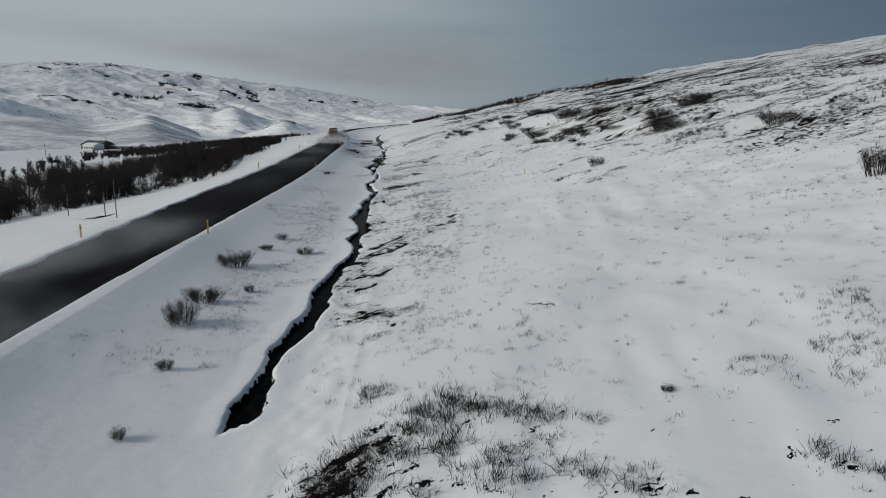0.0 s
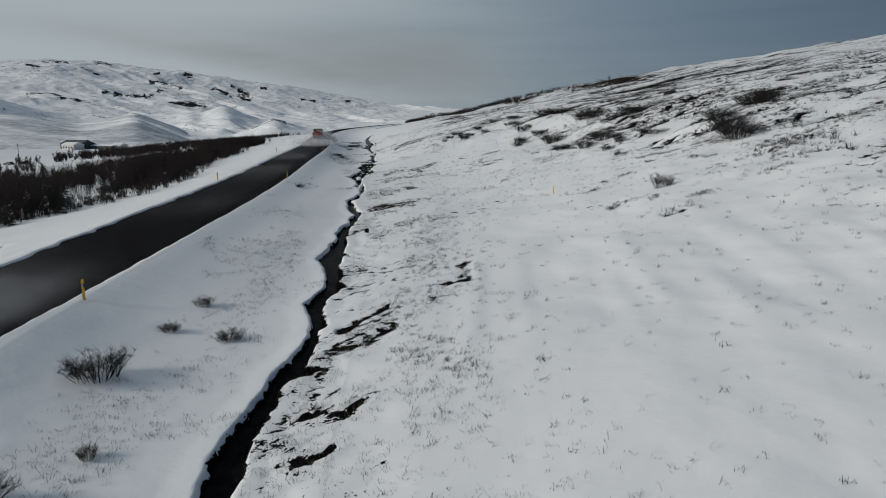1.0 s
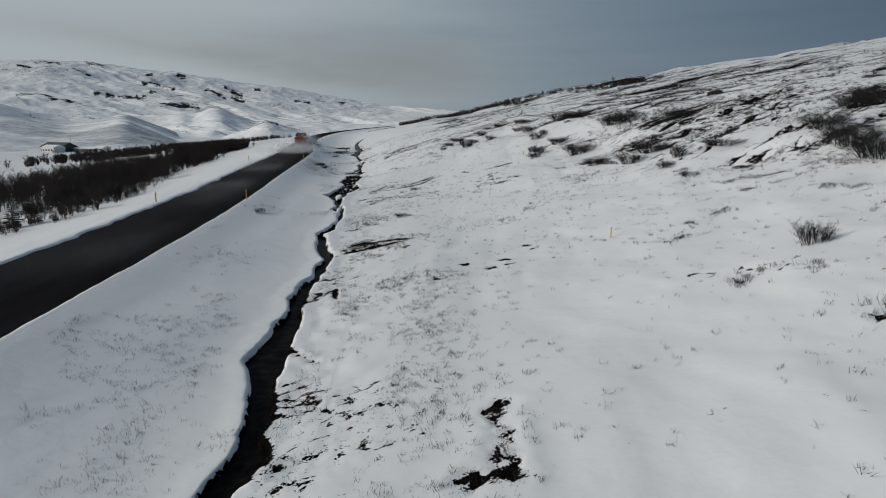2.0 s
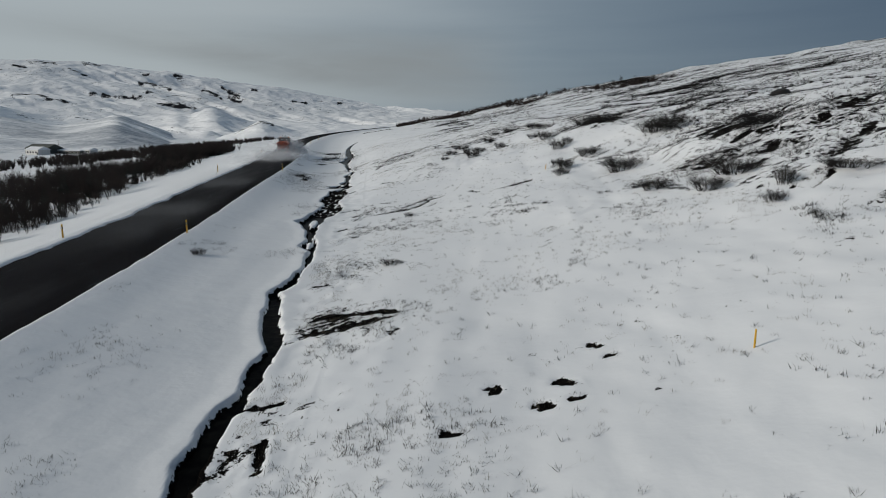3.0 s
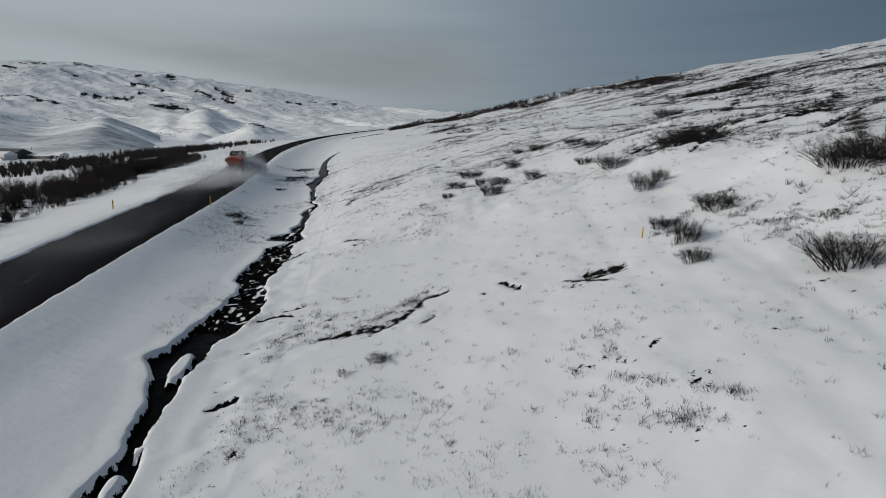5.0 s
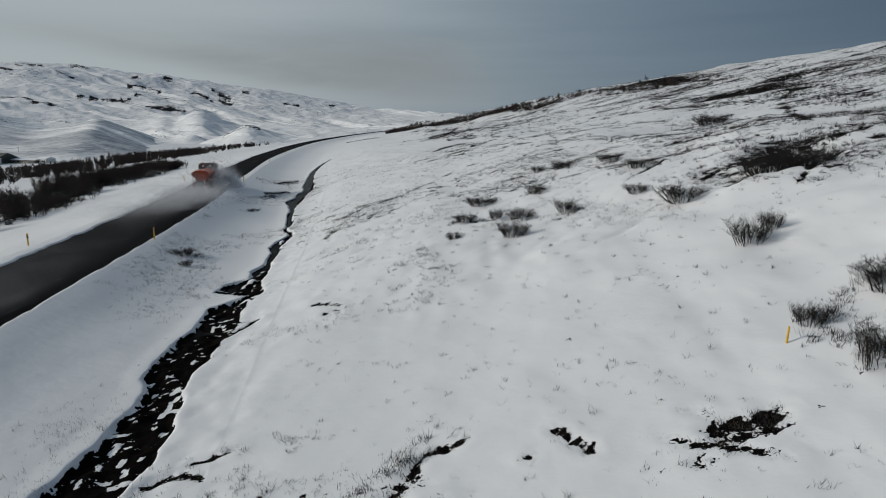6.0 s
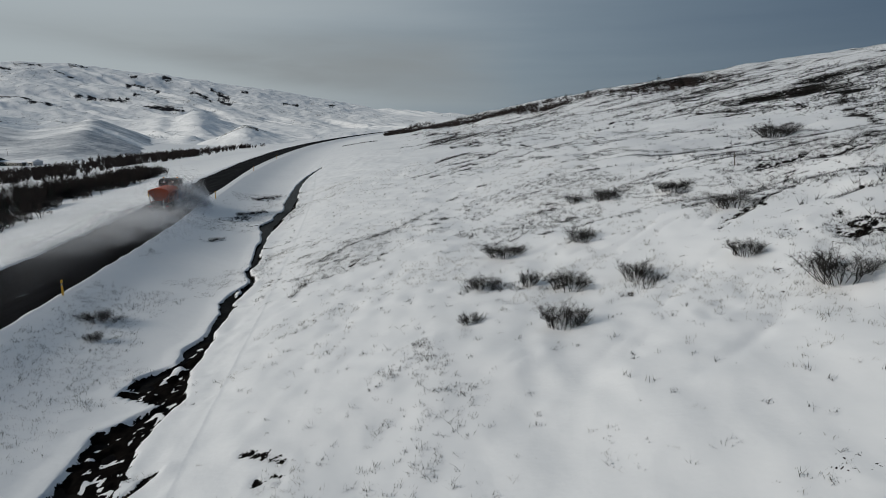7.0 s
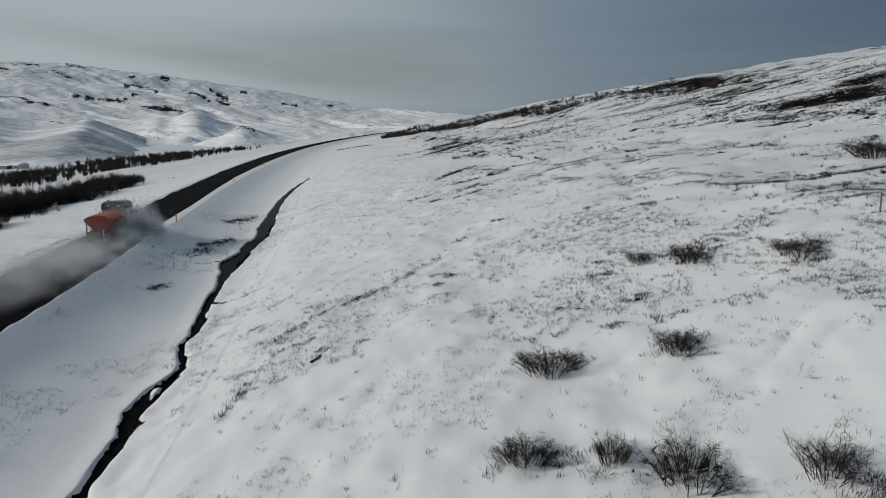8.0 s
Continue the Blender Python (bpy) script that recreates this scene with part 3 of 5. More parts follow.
STROKES_D = [
    (15.6, 116.0, 17.9, 117.9, 0.2), (14.4, 116.6, 17.0, 117.1, 0.3), (25.1, 116.9, 37.4, 141.7, 0.3), (15.9, 117.7, 17.9, 117.5, 0.3),
    (29.4, 118.4, 33.6, 123.6, 0.4), (28.8, 118.6, 36.0, 123.4, 0.2), (26.4, 119.6, 32.5, 128.8, 0.5), (33.2, 123.7, 40.0, 129.0, 0.3), (18.2, 133.2, 19.7, 132.6, 0.3),
    (16.5, 134.0, 18.7, 128.3, 0.2), (16.7, 134.1, 18.4, 133.6, 0.25), (20.6, 135.1, 23.5, 136.3, 0.6), (9.1, 135.1, 10.1, 135.4, 0.4), (23.7, 137.0, 27.0, 136.4, 0.7),
    (21.5, 137.1, 26.2, 135.9, 0.7), (6.1, 138.2, 7.9, 138.3, 0.3), (3.0, 139.0, 4.7, 139.2, 0.4),
]
STROKES_E = [
    (2.1, 139.1, 2.7, 140.0, 0.3), (37.4, 139.2, 48.5, 155.5, 0.4), (7.9, 143.2, 9.5, 143.6, 0.5), (29.6, 143.8, 51.8, 185.9, 0.4), (3.7, 145.5, 5.8, 144.7, 0.25),
    (8.9, 146.1, 10.0, 145.7, 0.25), (6.9, 146.3, 8.0, 145.9, 0.3), (4.1, 146.9, 5.6, 146.8, 0.25), (-7.9, 147.2, -6.7, 152.6, 0.25), (0.2, 147.7, 1.4, 147.1, 0.2),
    (8.6, 148.7, 9.8, 148.5, 0.3), (15.4, 149.3, 17.1, 148.7, 0.35), (6.1, 149.3, 7.2, 148.9, 0.25), (26.9, 149.6, 28.6, 150.9, 0.4), (-4.6, 150.6, -3.9, 151.6, 0.3),
    (28.6, 150.9, 36.3, 155.9, 0.3), (-2.8, 151.2, -2.1, 150.9, 0.2), (11.8, 151.4, 13.1, 150.2, 0.25),
]
STROKES_F = [
    (13.5, 151.5, 15.6, 151.0, 0.2), (8.1, 152.2, 9.2, 152.4, 0.3), (14.3, 152.6, 15.3, 152.5, 0.2), (-6.7, 152.6, -3.0, 154.5, 0.12), (13.0, 152.7, 14.3, 152.1, 0.3),
    (11.8, 152.8, 13.8, 152.6, 0.45), (10.1, 153.5, 12.0, 154.5, 0.3), (8.8, 154.2, 9.7, 153.5, 0.25), (-7.5, 154.4, -5.2, 156.5, 0.15), (10.5, 154.7, 12.2, 154.7, 0.3),
    (9.8, 155.1, 16.3, 147.0, 0.2), (-5.2, 156.5, -1.9, 159.6, 0.12), (-5.4, 156.6, -4.3, 157.6, 0.2), (-4.3, 157.6, -1.2, 159.3, 0.15), (-0.3, 157.7, 1.4, 157.0, 0.2),
    (0.8, 159.0, 4.1, 157.1, 0.15), (-1.2, 159.3, 2.4, 164.0, 0.15), (29.4, 159.5, 28.4, 152.3, 0.4),
]
STROKES_G = [
    (26.0, 159.8, 28.0, 160.3, 0.2), (22.0, 161.9, 25.9, 163.4, 0.2), (13.8, 163.0, 15.1, 162.7, 0.3), (25.9, 163.4, 29.1, 166.1, 0.2), (27.1, 164.6, 28.3, 160.5, 0.15),
    (2.8, 166.1, 3.7, 166.9, 0.2), (11.5, 166.2, 12.8, 165.6, 0.2), (5.1, 170.0, 6.8, 168.4, 0.2), (34.4, 170.9, 41.9, 180.3, 0.3), (33.9, 172.4, 35.7, 172.7, 0.2),
    (3.3, 181.8, 7.9, 186.4, 0.25), (1.0, 184.2, 3.2, 183.0, 0.3), (52.3, 185.7, 60.2, 183.7, 0.3), (3.5, 185.7, 6.6, 188.6, 0.25), (-0.8, 186.8, 2.7, 189.1, 0.15),
    (3.5, 188.2, 9.0, 186.0, 0.25), (52.8, 188.3, 70.2, 213.1, 0.3), (80.6, 189.6, 95.0, 190.6, 0.25),
]
STROKES_H = [
    (2.9, 192.5, 10.4, 196.1, 0.4), (2.3, 200.1, 6.0, 207.9, 0.4), (3.3, 202.5, 8.4, 211.5, 0.32), (7.7, 204.3, 13.8, 193.3, 0.32), (43.8, 212.3, 50.5, 204.5, 0.24),
    (58.3, 216.9, 66.3, 220.8, 1.44), (79.3, 220.3, 93.0, 222.5, 0.32), (66.3, 220.8, 71.6, 218.0, 1.44), (14.1, 222.1, 16.2, 203.2, 0.24), (41.1, 222.4, 49.5, 206.5, 0.32),
    (61.1, 226.3, 66.1, 226.0, 1.28), (66.6, 226.8, 72.1, 220.2, 1.44), (5.6, 228.1, 12.5, 234.4, 0.64), (58.0, 238.1, 66.1, 236.4, 0.32), (55.0, 244.0, 64.8, 254.0, 0.48),
    (2.2, 252.1, 15.5, 268.6, 0.56), (57.7, 254.4, 68.9, 258.8, 0.4), (-4.1, 259.5, 5.6, 280.6, 0.24),
]
STROKES_I = [
    (70.2, 261.4, 83.2, 269.9, 0.48), (3.8, 283.8, 10.7, 288.5, 0.64), (84.2, 332.5, 100.0, 336.2, 0.96), (87.4, 337.3, 99.0, 334.9, 1.28), (76.0, 337.9, 85.9, 338.1, 0.64),
    (88.4, 338.6, 98.1, 337.5, 0.96), (76.2, 341.4, 87.4, 337.3, 1.28), (77.6, 350.0, 88.4, 338.6, 1.44), (-32.4, 384.1, -16.4, 374.8, 0.64),
]
# Shrubs round the first heath patch, and the seeps and side rills of the stream: both ends (x, y), half width.
VERGE_SHRUBS = [(-22.0, 183.5, -21.0, 187.5, 0.7), (-21.3, 189.0, -19.8, 193.0, 0.6), (-20.8, 171.5, -19.8, 173.0, 0.5), (-23.5, 203.0, -21.5, 207.0, 0.7), (-19.2, 145.8, -18.2, 147.2, 0.4)]
PATCH_SHRUBS = [
    (-3.3, 14.5, -2.2, 16.2, 0.6), (-2.2, 16.2, 0.4, 16.6, 0.7), (-1.0, 17.9, 1.4, 17.3, 0.6), (1.3, 16.3, 3.0, 16.4, 0.5), (0.8, 14.4, 2.3, 12.9, 0.5),
    (-1.2, 15.5, 0.8, 15.4, 0.5), (3.0, 13.4, 3.9, 12.7, 0.4), (4.2, 12.3, 5.3, 12.1, 0.35), (-3.1, 18.9, -1.6, 19.4, 0.4), (8.2, 12.8, 8.9, 11.0, 0.3),
    (-3.0, 27.5, -0.7, 27.6, 0.35), (-3.2, 24.4, -2.3, 25.1, 0.3), (-3.4, 14.3, -1.1, 13.9, 0.5),
]
RILLS_A = [
    (-14.9, 167.4, -12.4, 166.7, 0.12), (-12.4, 166.7, -10.3, 167.9, 0.12), (-20.2, 181.1, -18.1, 181.9, 0.1), (-12.0, 149.7, -10.8, 149.3, 0.25), (-10.1, 108.6, -8.6, 109.3, 0.28),
    (-8.6, 109.3, -7.2, 110.0, 0.3), (-7.2, 110.0, -6.3, 112.1, 0.3), (-8.2, 103.6, -7.5, 104.2, 0.12), (-9.0, 113.6, -8.2, 114.1, 0.15), (-8.2, 114.1, -7.4, 114.0, 0.15),
    (-7.8, 114.9, -6.7, 115.2, 0.12), (-10.9, 126.9, -9.2, 129.6, 0.12), (-7.4, 71.3, -6.0, 71.5, 0.12), (-6.8, 66.7, -6.8, 67.8, 0.3),
]
RILLS_B = [
    (-5.8, 67.1, -5.9, 68.6, 0.12), (-4.6, 43.6, -2.7, 46.1, 0.15), (-4.6, 40.5, -2.3, 43.1, 0.25), (-6.1, 39.0, -5.0, 39.6, 0.2), (-3.4, 35.4, -2.8, 36.2, 0.15),
    (-5.9, 33.6, -5.1, 33.9, 0.3), (-4.4, 32.9, -3.5, 33.4, 0.12), (-4.7, 35.8, -4.3, 36.1, 0.15), (-6.3, 80.9, -2.5, 79.9, 0.15), (-6.5, 59.9, -5.3, 58.5, 0.1),
    (-6.1, 129.2, -4.5, 128.1, 0.12), (-5.3, 127.4, -4.3, 126.9, 0.12),
]
STROKES = VERGE_SHRUBS + PATCH_SHRUBS + STROKES_A + STROKES_B + STROKES_C + STROKES_D + STROKES_E + STROKES_F + STROKES_G + STROKES_H + STROKES_I
HEATH_STROKES = [(ax, ay, bx, by, 0.85 * w, 0.92 if ay > 178 and -10 < ax < 20 else 0.3 if ay < 22 else 0.52) for ax, ay, bx, by, w in STROKES]
HEATH_RILLS = [(ax, ay, bx, by, (2.6 if w >= 0.25 else 1.8) * w, 0.9 if w >= 0.25 else 1.1) for ax, ay, bx, by, w in RILLS_A + RILLS_B]
HEATH_BUSHES = [(x - 0.5 * w, y - 0.3 * w, x + 0.5 * w, y + 0.3 * w, min(0.15 * w, 0.3), 0.3) for x, y, w, h in BUSHES_SIDE + BUSHES_HILL]
HEATH = HEATH_HOLES + HEATH_RILLS + HEATH_STROKES + HEATH_BUSHES + HEATH_LEFT + HEATH_A + HEATH_B + HEATH_C + HEATH_D + HEATH_P5 + HEATH_P6 + HEATH_P7 + HEATH_P8


# How much of the open slope is grown with dwarf shrubs, along y.
grown = glide([(14, 0.9), (22, 0.7), (30, 0.10), (66, 0.08), (75, 0.55), (98, 0.55), (108, 0.10), (122, 0.10), (131, 0.95), (152, 0.85), (164, 0.45), (240, 0.4)])


def along(x, y, a, b):
    """Coordinates along and across the streaks that run up the slope, stretched."""
    return a * (0.86 * x + 0.51 * y), b * (-0.51 * x + 0.86 * y)


def thin_patches(x, y):
    out = np.zeros(np.shape(x))
    if y.min() > 380:
        return out
    for k, (ax, ay, bx, by, half, thin) in enumerate(HEATH_LEFT if x.max() < -16 else HEATH):
        half = half * (0.7 if ay < 22 else 1.45 if thin > 0.94 and 104 < ay < 116 else 1.0)
        reach = half * 3 + 0.5
        m = (x > min(ax, bx) - reach) & (x < max(ax, bx) + reach) & (y > min(ay, by) - reach) & (y < max(ay, by) + reach)
        if not m.any():
            continue
        px, py = x[m], y[m]
        px, py = px + 0.5 * half * layers(px, py, half * 2.2, 2, 300 + k), py + 0.5 * half * layers(px, py, half * 2.2, 2, 400 + k)
        dx, dy = bx - ax, by - ay
        f = np.clip(((px - ax) * dx + (py - ay) * dy) / (dx * dx + dy * dy + 1e-6), 0, 1)
        d = np.hypot(px - ax - f * dx, py - ay - f * dy) / half
        torn = 1.0 if half < 0.9 else 0.30 + 0.95 * smooth(-0.35, 0.45, layers(*along(px, py, 0.30, 1.5), 1.7, 3, 350 + k))
        out[m] = np.maximum(out[m], thin * torn * np.exp(-((0.75 * d) ** 2)))
    return out


def stream_line(y):
    """The stream's middle, as a distance from the marker line."""
    left, right = banks(y)
    return 0.5 * (left + right)


def stream_width(y):
    left, right = banks(y)
    return right - left


def land(x, y):
    """Height and thinness of the snow, for arrays of places."""
    u = x - road_x(y)
    z = base(x, y)
    near = smooth(330, 220, y)
    hill = smooth(13, 26, u)
    # drifts and hollows
    z = z + near * (0.08 + 0.11 * hill) * layers(x, y * 0.8, 9.0, 3, 11) * smooth(1, 6, u)
    z = z + near * hill * 0.04 * layers(x + 0.3 * y, y * 0.6, 2.2, 3, 21)
    z = z + near * smooth(14, 18, u) * smooth(46, 32, u) * 0.05 * layers(x - 0.1 * y, y * 0.10, 1.5, 2, 25) * smooth(-0.3, 0.4, layers(x, y, 14.0, 2, 26))
    high = smooth(26, 44, u)
    z = z + near * high * 0.30 * layers(x * 0.6 + 0.25 * y, y * 1.3, 4.0, 3, 31)
    z = z + (1 - near) * smooth(20, 60, u) * 1.6 * layers(x, y * 1.4, 30.0, 4, 41)
    z = z + smooth(-20, -60, u) * 0.8 * layers(x, y, 26.0, 4, 51)
    # cover
    streak = layers(*along(x, y, 0.35, 1.5), 4.5, 4, 61)
    broad = layers(x, y, 28.0, 2, 71)
    bare = 0.16 * streak + 0.08 * broad - 0.04
    bare = bare + 0.21 * high + 0.10 * smooth(60, 110, u) - 0.22 * smooth(22, 13, u)
    bare = bare - 0.26 * smooth(146, 160, y) * smooth(235, 215, y) * smooth(34, 42, u) * smooth(76, 66, u)
    bare = bare - 0.5 * smooth(-8, -9, u) + 0.40 * smooth(10.2, 12.0, u) * smooth(18.0, 12.5, u) * smooth(-0.5, 0.5, layers(x, y, 5.0, 2, 68)) * smooth(118, 100, y)
    bare = bare - 0.16 * (1 - grown(y)) * smooth(17, 20, u) * smooth(46, 38, u)
    bare = bare - 0.26 * smooth(118, 136, y) * smooth(250, 205, y) * smooth(11, 13, u) * smooth(46, 38, u)
    # terracettes: small scarps that run up the slope
    scar = 0
    for size, seed, start in ((3.0, 65, 30), (1.7, 165, 24), (2.2, 265, 36)):
        line = 1 - np.abs(layers(*along(x, y, 0.17, 0.62), size, 3, seed))
        scar = np.maximum(scar, smooth(0.80, 0.96, line) * smooth(0.0, 0.45, layers(x, y, 15.0, 2, seed + 1)) * smooth(-0.05, 0.4, layers(x, y, 2.2, 2, seed + 2)) * smooth(start, start + 9, u))
    z = z - near * 0.12 * scar
    bare = bare + (0.22 + 0.34 * high) * scar
    bank = smooth(10.5, 12.0, u) * smooth(17, 13, u) * near
    z = z + bank * 0.06 * layers(x, y, 1.1, 2, 28) + near * smooth(122, 130, y) * smooth(13, 16, u) * smooth(36, 30, u) * 0.07 * layers(x, y, 1.3, 2, 29)
    patch = thin_patches(x, y)
    z = z - 0.22 * np.maximum(patch - 0.55, 0) + 0.10 * np.minimum(patch, 0.5)
    bare = bare + 0.44 * patch + 1.9 * np.maximum(patch - 0.8, 0)
    return z, u, bare


def carve(z, u, x, y, bare):
    """The stream's channel, the road's bed and the ploughed edges."""
    side = u - stream_line(y)
    off = np.abs(side)
    half = 0.5 * stream_width(y)
    wet = half > 0.05
    inside = smooth(half + 0.07, half - 0.07, off) * wet
    for cy, cu, long_half, half_wide in ISLETS:
        inside = inside * smooth(0.7, 1.2, ((y - cy) / long_half) ** 2 + ((u - cu) / half_wide) ** 2)
    marsh = smooth(111, 116, y) * smooth(147, 140, y)
    z = z + 0.05 * smooth(half + 1.2, half + 0.2, off) * wet * (1 - inside)
    deep = 0.42 - 0.17 * smooth(138, 150, y)
    z = z - inside * (deep - marsh * (0.25 + 0.13 * layers(x, y, 0.7, 2, 8)))
    edge = np.where(side < 0, 0.10, 0.10 + 0.22 * smooth(0.0, 0.6, rough(x, y, 2.4, 15)))
    bare = bare + wet * (1.25 * smooth(half + edge, half - 0.05, off) * np.where(off < half, inside > 0.3, 1) - 0.8 * marsh * inside * smooth(0.28, 0.6, layers(x, y, 0.34, 2, 16)))
    ragged = 0.16 * layers(x, y, 1.6, 3, 9)
    over, under = u - right_edge(y), u - left_edge(y)
    bed = smooth(0.12, -0.12, over + ragged * 0.4) * smooth(-0.15, 0.25, under + ragged * 1.6)
    berm = 0.6 * smooth(3.6, 0.3, over) * smooth(-0.5, 0.1, over) + 0.6 * smooth(-2.4, -0.5, under) * (u < -4)
    z = z + 0.16 * (1 - 0.85 * smooth(184, 194, y)) * berm * (1 - bed) - 0.16 * bed
    return z, bare - 0.4 * bed


def spaced(start, stop, first, growth):
    out, step = [start], first
    while abs(out[-1] - start) < abs(stop - start):
        out.append(out[-1] + step * (1 if stop > start else -1))
        step *= growth
    return out


def grid_mesh(name, x, y, z, mat, bare=None):
    rows, cols = x.shape
    me = bpy.data.meshes.new(name)
    me.vertices.add(rows * cols)
    me.vertices.foreach_set("co", np.stack([x, y, z], -1).astype(np.float32).ravel())
    a = (np.arange(rows - 1)[:, None] * cols + np.arange(cols - 1)).ravel()
    quads = np.stack([a, a + 1, a + 1 + cols, a + cols], -1).astype(np.int32)
    me.loops.add(quads.size)
    me.loops.foreach_set("vertex_index", quads.ravel())
    me.polygons.add(len(quads))
    me.polygons.foreach_set("loop_start", np.arange(0, quads.size, 4, dtype=np.int32))
    me.polygons.foreach_set("use_smooth", np.ones(len(quads), bool))
    if bare is not None:
        me.attributes.new("bare", "FLOAT", "POINT").data.foreach_set("value", bare.astype(np.float32).ravel())
    me.materials.append(mat)
    me.update(calc_edges=True)
    me.validate()
    return new(name, me)


def build_ground():
    us = spaced(-9.4, -4600, 0.25, 1.07)[:0:-1] + list(np.arange(-9.4, -6.0, 0.16)) + list(np.arange(-6.0, -1.7, 0.85))
    us += list(np.arange(-1.7, 0.8, 0.12)) + list(np.arange(0.8, 6.8, 0.32)) + list(np.arange(6.8, 13.4, 0.11)) + list(np.arange(13.4, 44, 0.24))
    us += spaced(44, 4600, 0.26, 1.03)
    ys = spaced(10, -2500, 0.5, 1.12)[:0:-1] + list(np.arange(10, 172, 0.23)) + spaced(172, 4900, 0.24, 1.009)
    u, y = np.meshgrid(np.array(us), np.array(ys))
    x = u + road_x(np.clip(y, -400, 1500))
    z, u, bare = land(x, y)
    z, bare = carve(z, u, x, y, bare)
    far = smooth(900, 2500, y) * smooth(0, 400, u)
    z = z * (1 - far) + far * np.minimum(z, -10)
    valley = smooth(45, 260, SHOULDER - ASPHALT - u)
    z = z * (1 - valley) + valley * (-12 + 0.8 * layers(x, y, 60.0, 3, 55))
    return tagged(grid_mesh("ground", x, y, z, GROUND, bare), "snow-covered hillside and valley with dark heath showing through", "ground", kind="structure")


def build_road():
    ys = np.array(spaced(14, -400, 2, 1.1)[:0:-1] + list(np.arange(14, 240, 2.0)) + spaced(240, 1400, 2, 1.03))
    f, y = np.meshgrid(np.linspace(0, 1, 16), ys)
    u = (left_edge(y) - 0.6) * (1 - f) + (right_edge(y) + 0.25) * f
    z = road_z(y) - 0.035 + 0.04 * (1 - ((u + 4.45) / 3.7) ** 2)
    return tagged(grid_mesh("road", u + road_x(y), y, z, ROAD), "wet black asphalt road freshly cleared of snow", "road", kind="structure")


def build_stream():
    ys = np.arange(18.5, 268, 0.5)
    f, y = np.meshgrid(np.linspace(-1, 1, 9), ys)
    x = stream_line(y) + f * (0.62 * stream_width(y) + 0.10) + road_x(y)
    z = base(stream_line(y) + road_x(y), y) - 0.27 + 0.08 * smooth(138, 150, y)
    return tagged(grid_mesh("stream", x, y, z, WATER), "narrow black stream running between snow banks", "stream", kind="structure")


ground = build_ground()
road = build_road()
stream = build_stream()


def polar_range(name, label, mat, az, dist, height, seed, relief, crags, fine=300, deep=110):
    """A range across the valley. az: degrees right of ahead; dist: nearest and farthest; height(az, f): degrees over the
    horizon, by azimuth and depth 0..1; relief: metres of broad forms, gullies and hummocks; crags(az, degrees, noise): bare rock."""
    a, f = np.meshgrid(np.linspace(*az, fine), np.linspace(0, 1, deep))
    r = dist[0] + (dist[1] - dist[0]) * f
    x, y = r * np.sin(np.radians(a)), r * np.cos(np.radians(a))
    up = height(a, f)
    z = 9 + r * np.tan(np.radians(up))
    size = dist[1] / 2400
    across = 0.5 * (dist[0] + dist[1]) * np.radians(a) + 0.55 * r
    gully = np.abs(layers(across, 0.15 * r, 75 * size, 3, seed + 3)) * smooth(-0.4, 0.6, layers(x, y, 400 * size, 2, seed + 4))
    z = z + relief[0] * layers(x, y, 330 * size, 3, seed) - relief[1] * gully + relief[2] * layers(x, y, 34 * size, 3, seed + 7)
    bare = 0.05 + 0.16 * layers(x, y, 150 * size, 3, seed + 20) + crags(a, up, gully)
    return tagged(grid_mesh(name, x, y, z, mat, bare), label, "mountain", kind="structure")


skyline = glide([(-75, 4.0), (-50, 4.4), (-33, 4.63), (-30.1, 4.88), (-28.6, 4.82), (-26.3, 4.66), (-23.7, 4.42), (-20.6, 4.21), (-18, 4.07), (-15.5, 3.69),
                 (-12.3, 3.31), (-10, 2.89), (-6.3, 2.3), (0, 1.7), (10, 1.2), (30, 1.0)])
# Rock bands of the plateau: azimuth and degrees over the horizon of both ends, half height.
BANDS = [
    (-31.4, 2.30, -29.6, 2.35, 0.06), (-31.4, 2.30, -31.3, 2.05, 0.06), (-29.6, 2.35, -29.2, 1.95, 0.10), (-29.4, 1.95, -27.4, 1.72, 0.06),
    (-26.3, 2.38, -25.9, 2.35, 0.08), (-25.5, 2.30, -22.8, 2.20, 0.10), (-21.6, 1.72, -19.0, 1.53, 0.10), (-18.2, 3.10, -17.2, 2.75, 0.09),
    (-16.8, 3.10, -15.5, 2.60, 0.09), (-17.0, 2.50, -16.7, 2.35, 0.08), (-16.3, 2.60, -15.4, 2.20, 0.10), (-22.9, 3.35, -21.8, 3.25, 0.07),
]
BANDS_HIGH = [
    (-21.3, 3.25, -20.7, 2.96, 0.10), (-26.7, 4.58, -25.6, 4.46, 0.08), (-31.1, 4.40, -30.5, 4.26, 0.06), (-30.2, 4.72, -28.5, 4.64, 0.06),
    (-27.6, 4.20, -26.7, 3.85, 0.06), (-20.2, 3.90, -19.8, 3.85, 0.10), (-22.6, 3.90, -22.3, 3.88, 0.08), (-22.4, 2.65, -22.1, 2.55, 0.08),
    (-14.4, 2.95, -14.0, 2.90, 0.08), (-11.2, 2.12, -10.0, 2.00, 0.06), (-8.9, 2.10, -8.7, 2.10, 0.06), (-7.4, 2.00, -7.1, 2.00, 0.05),
]


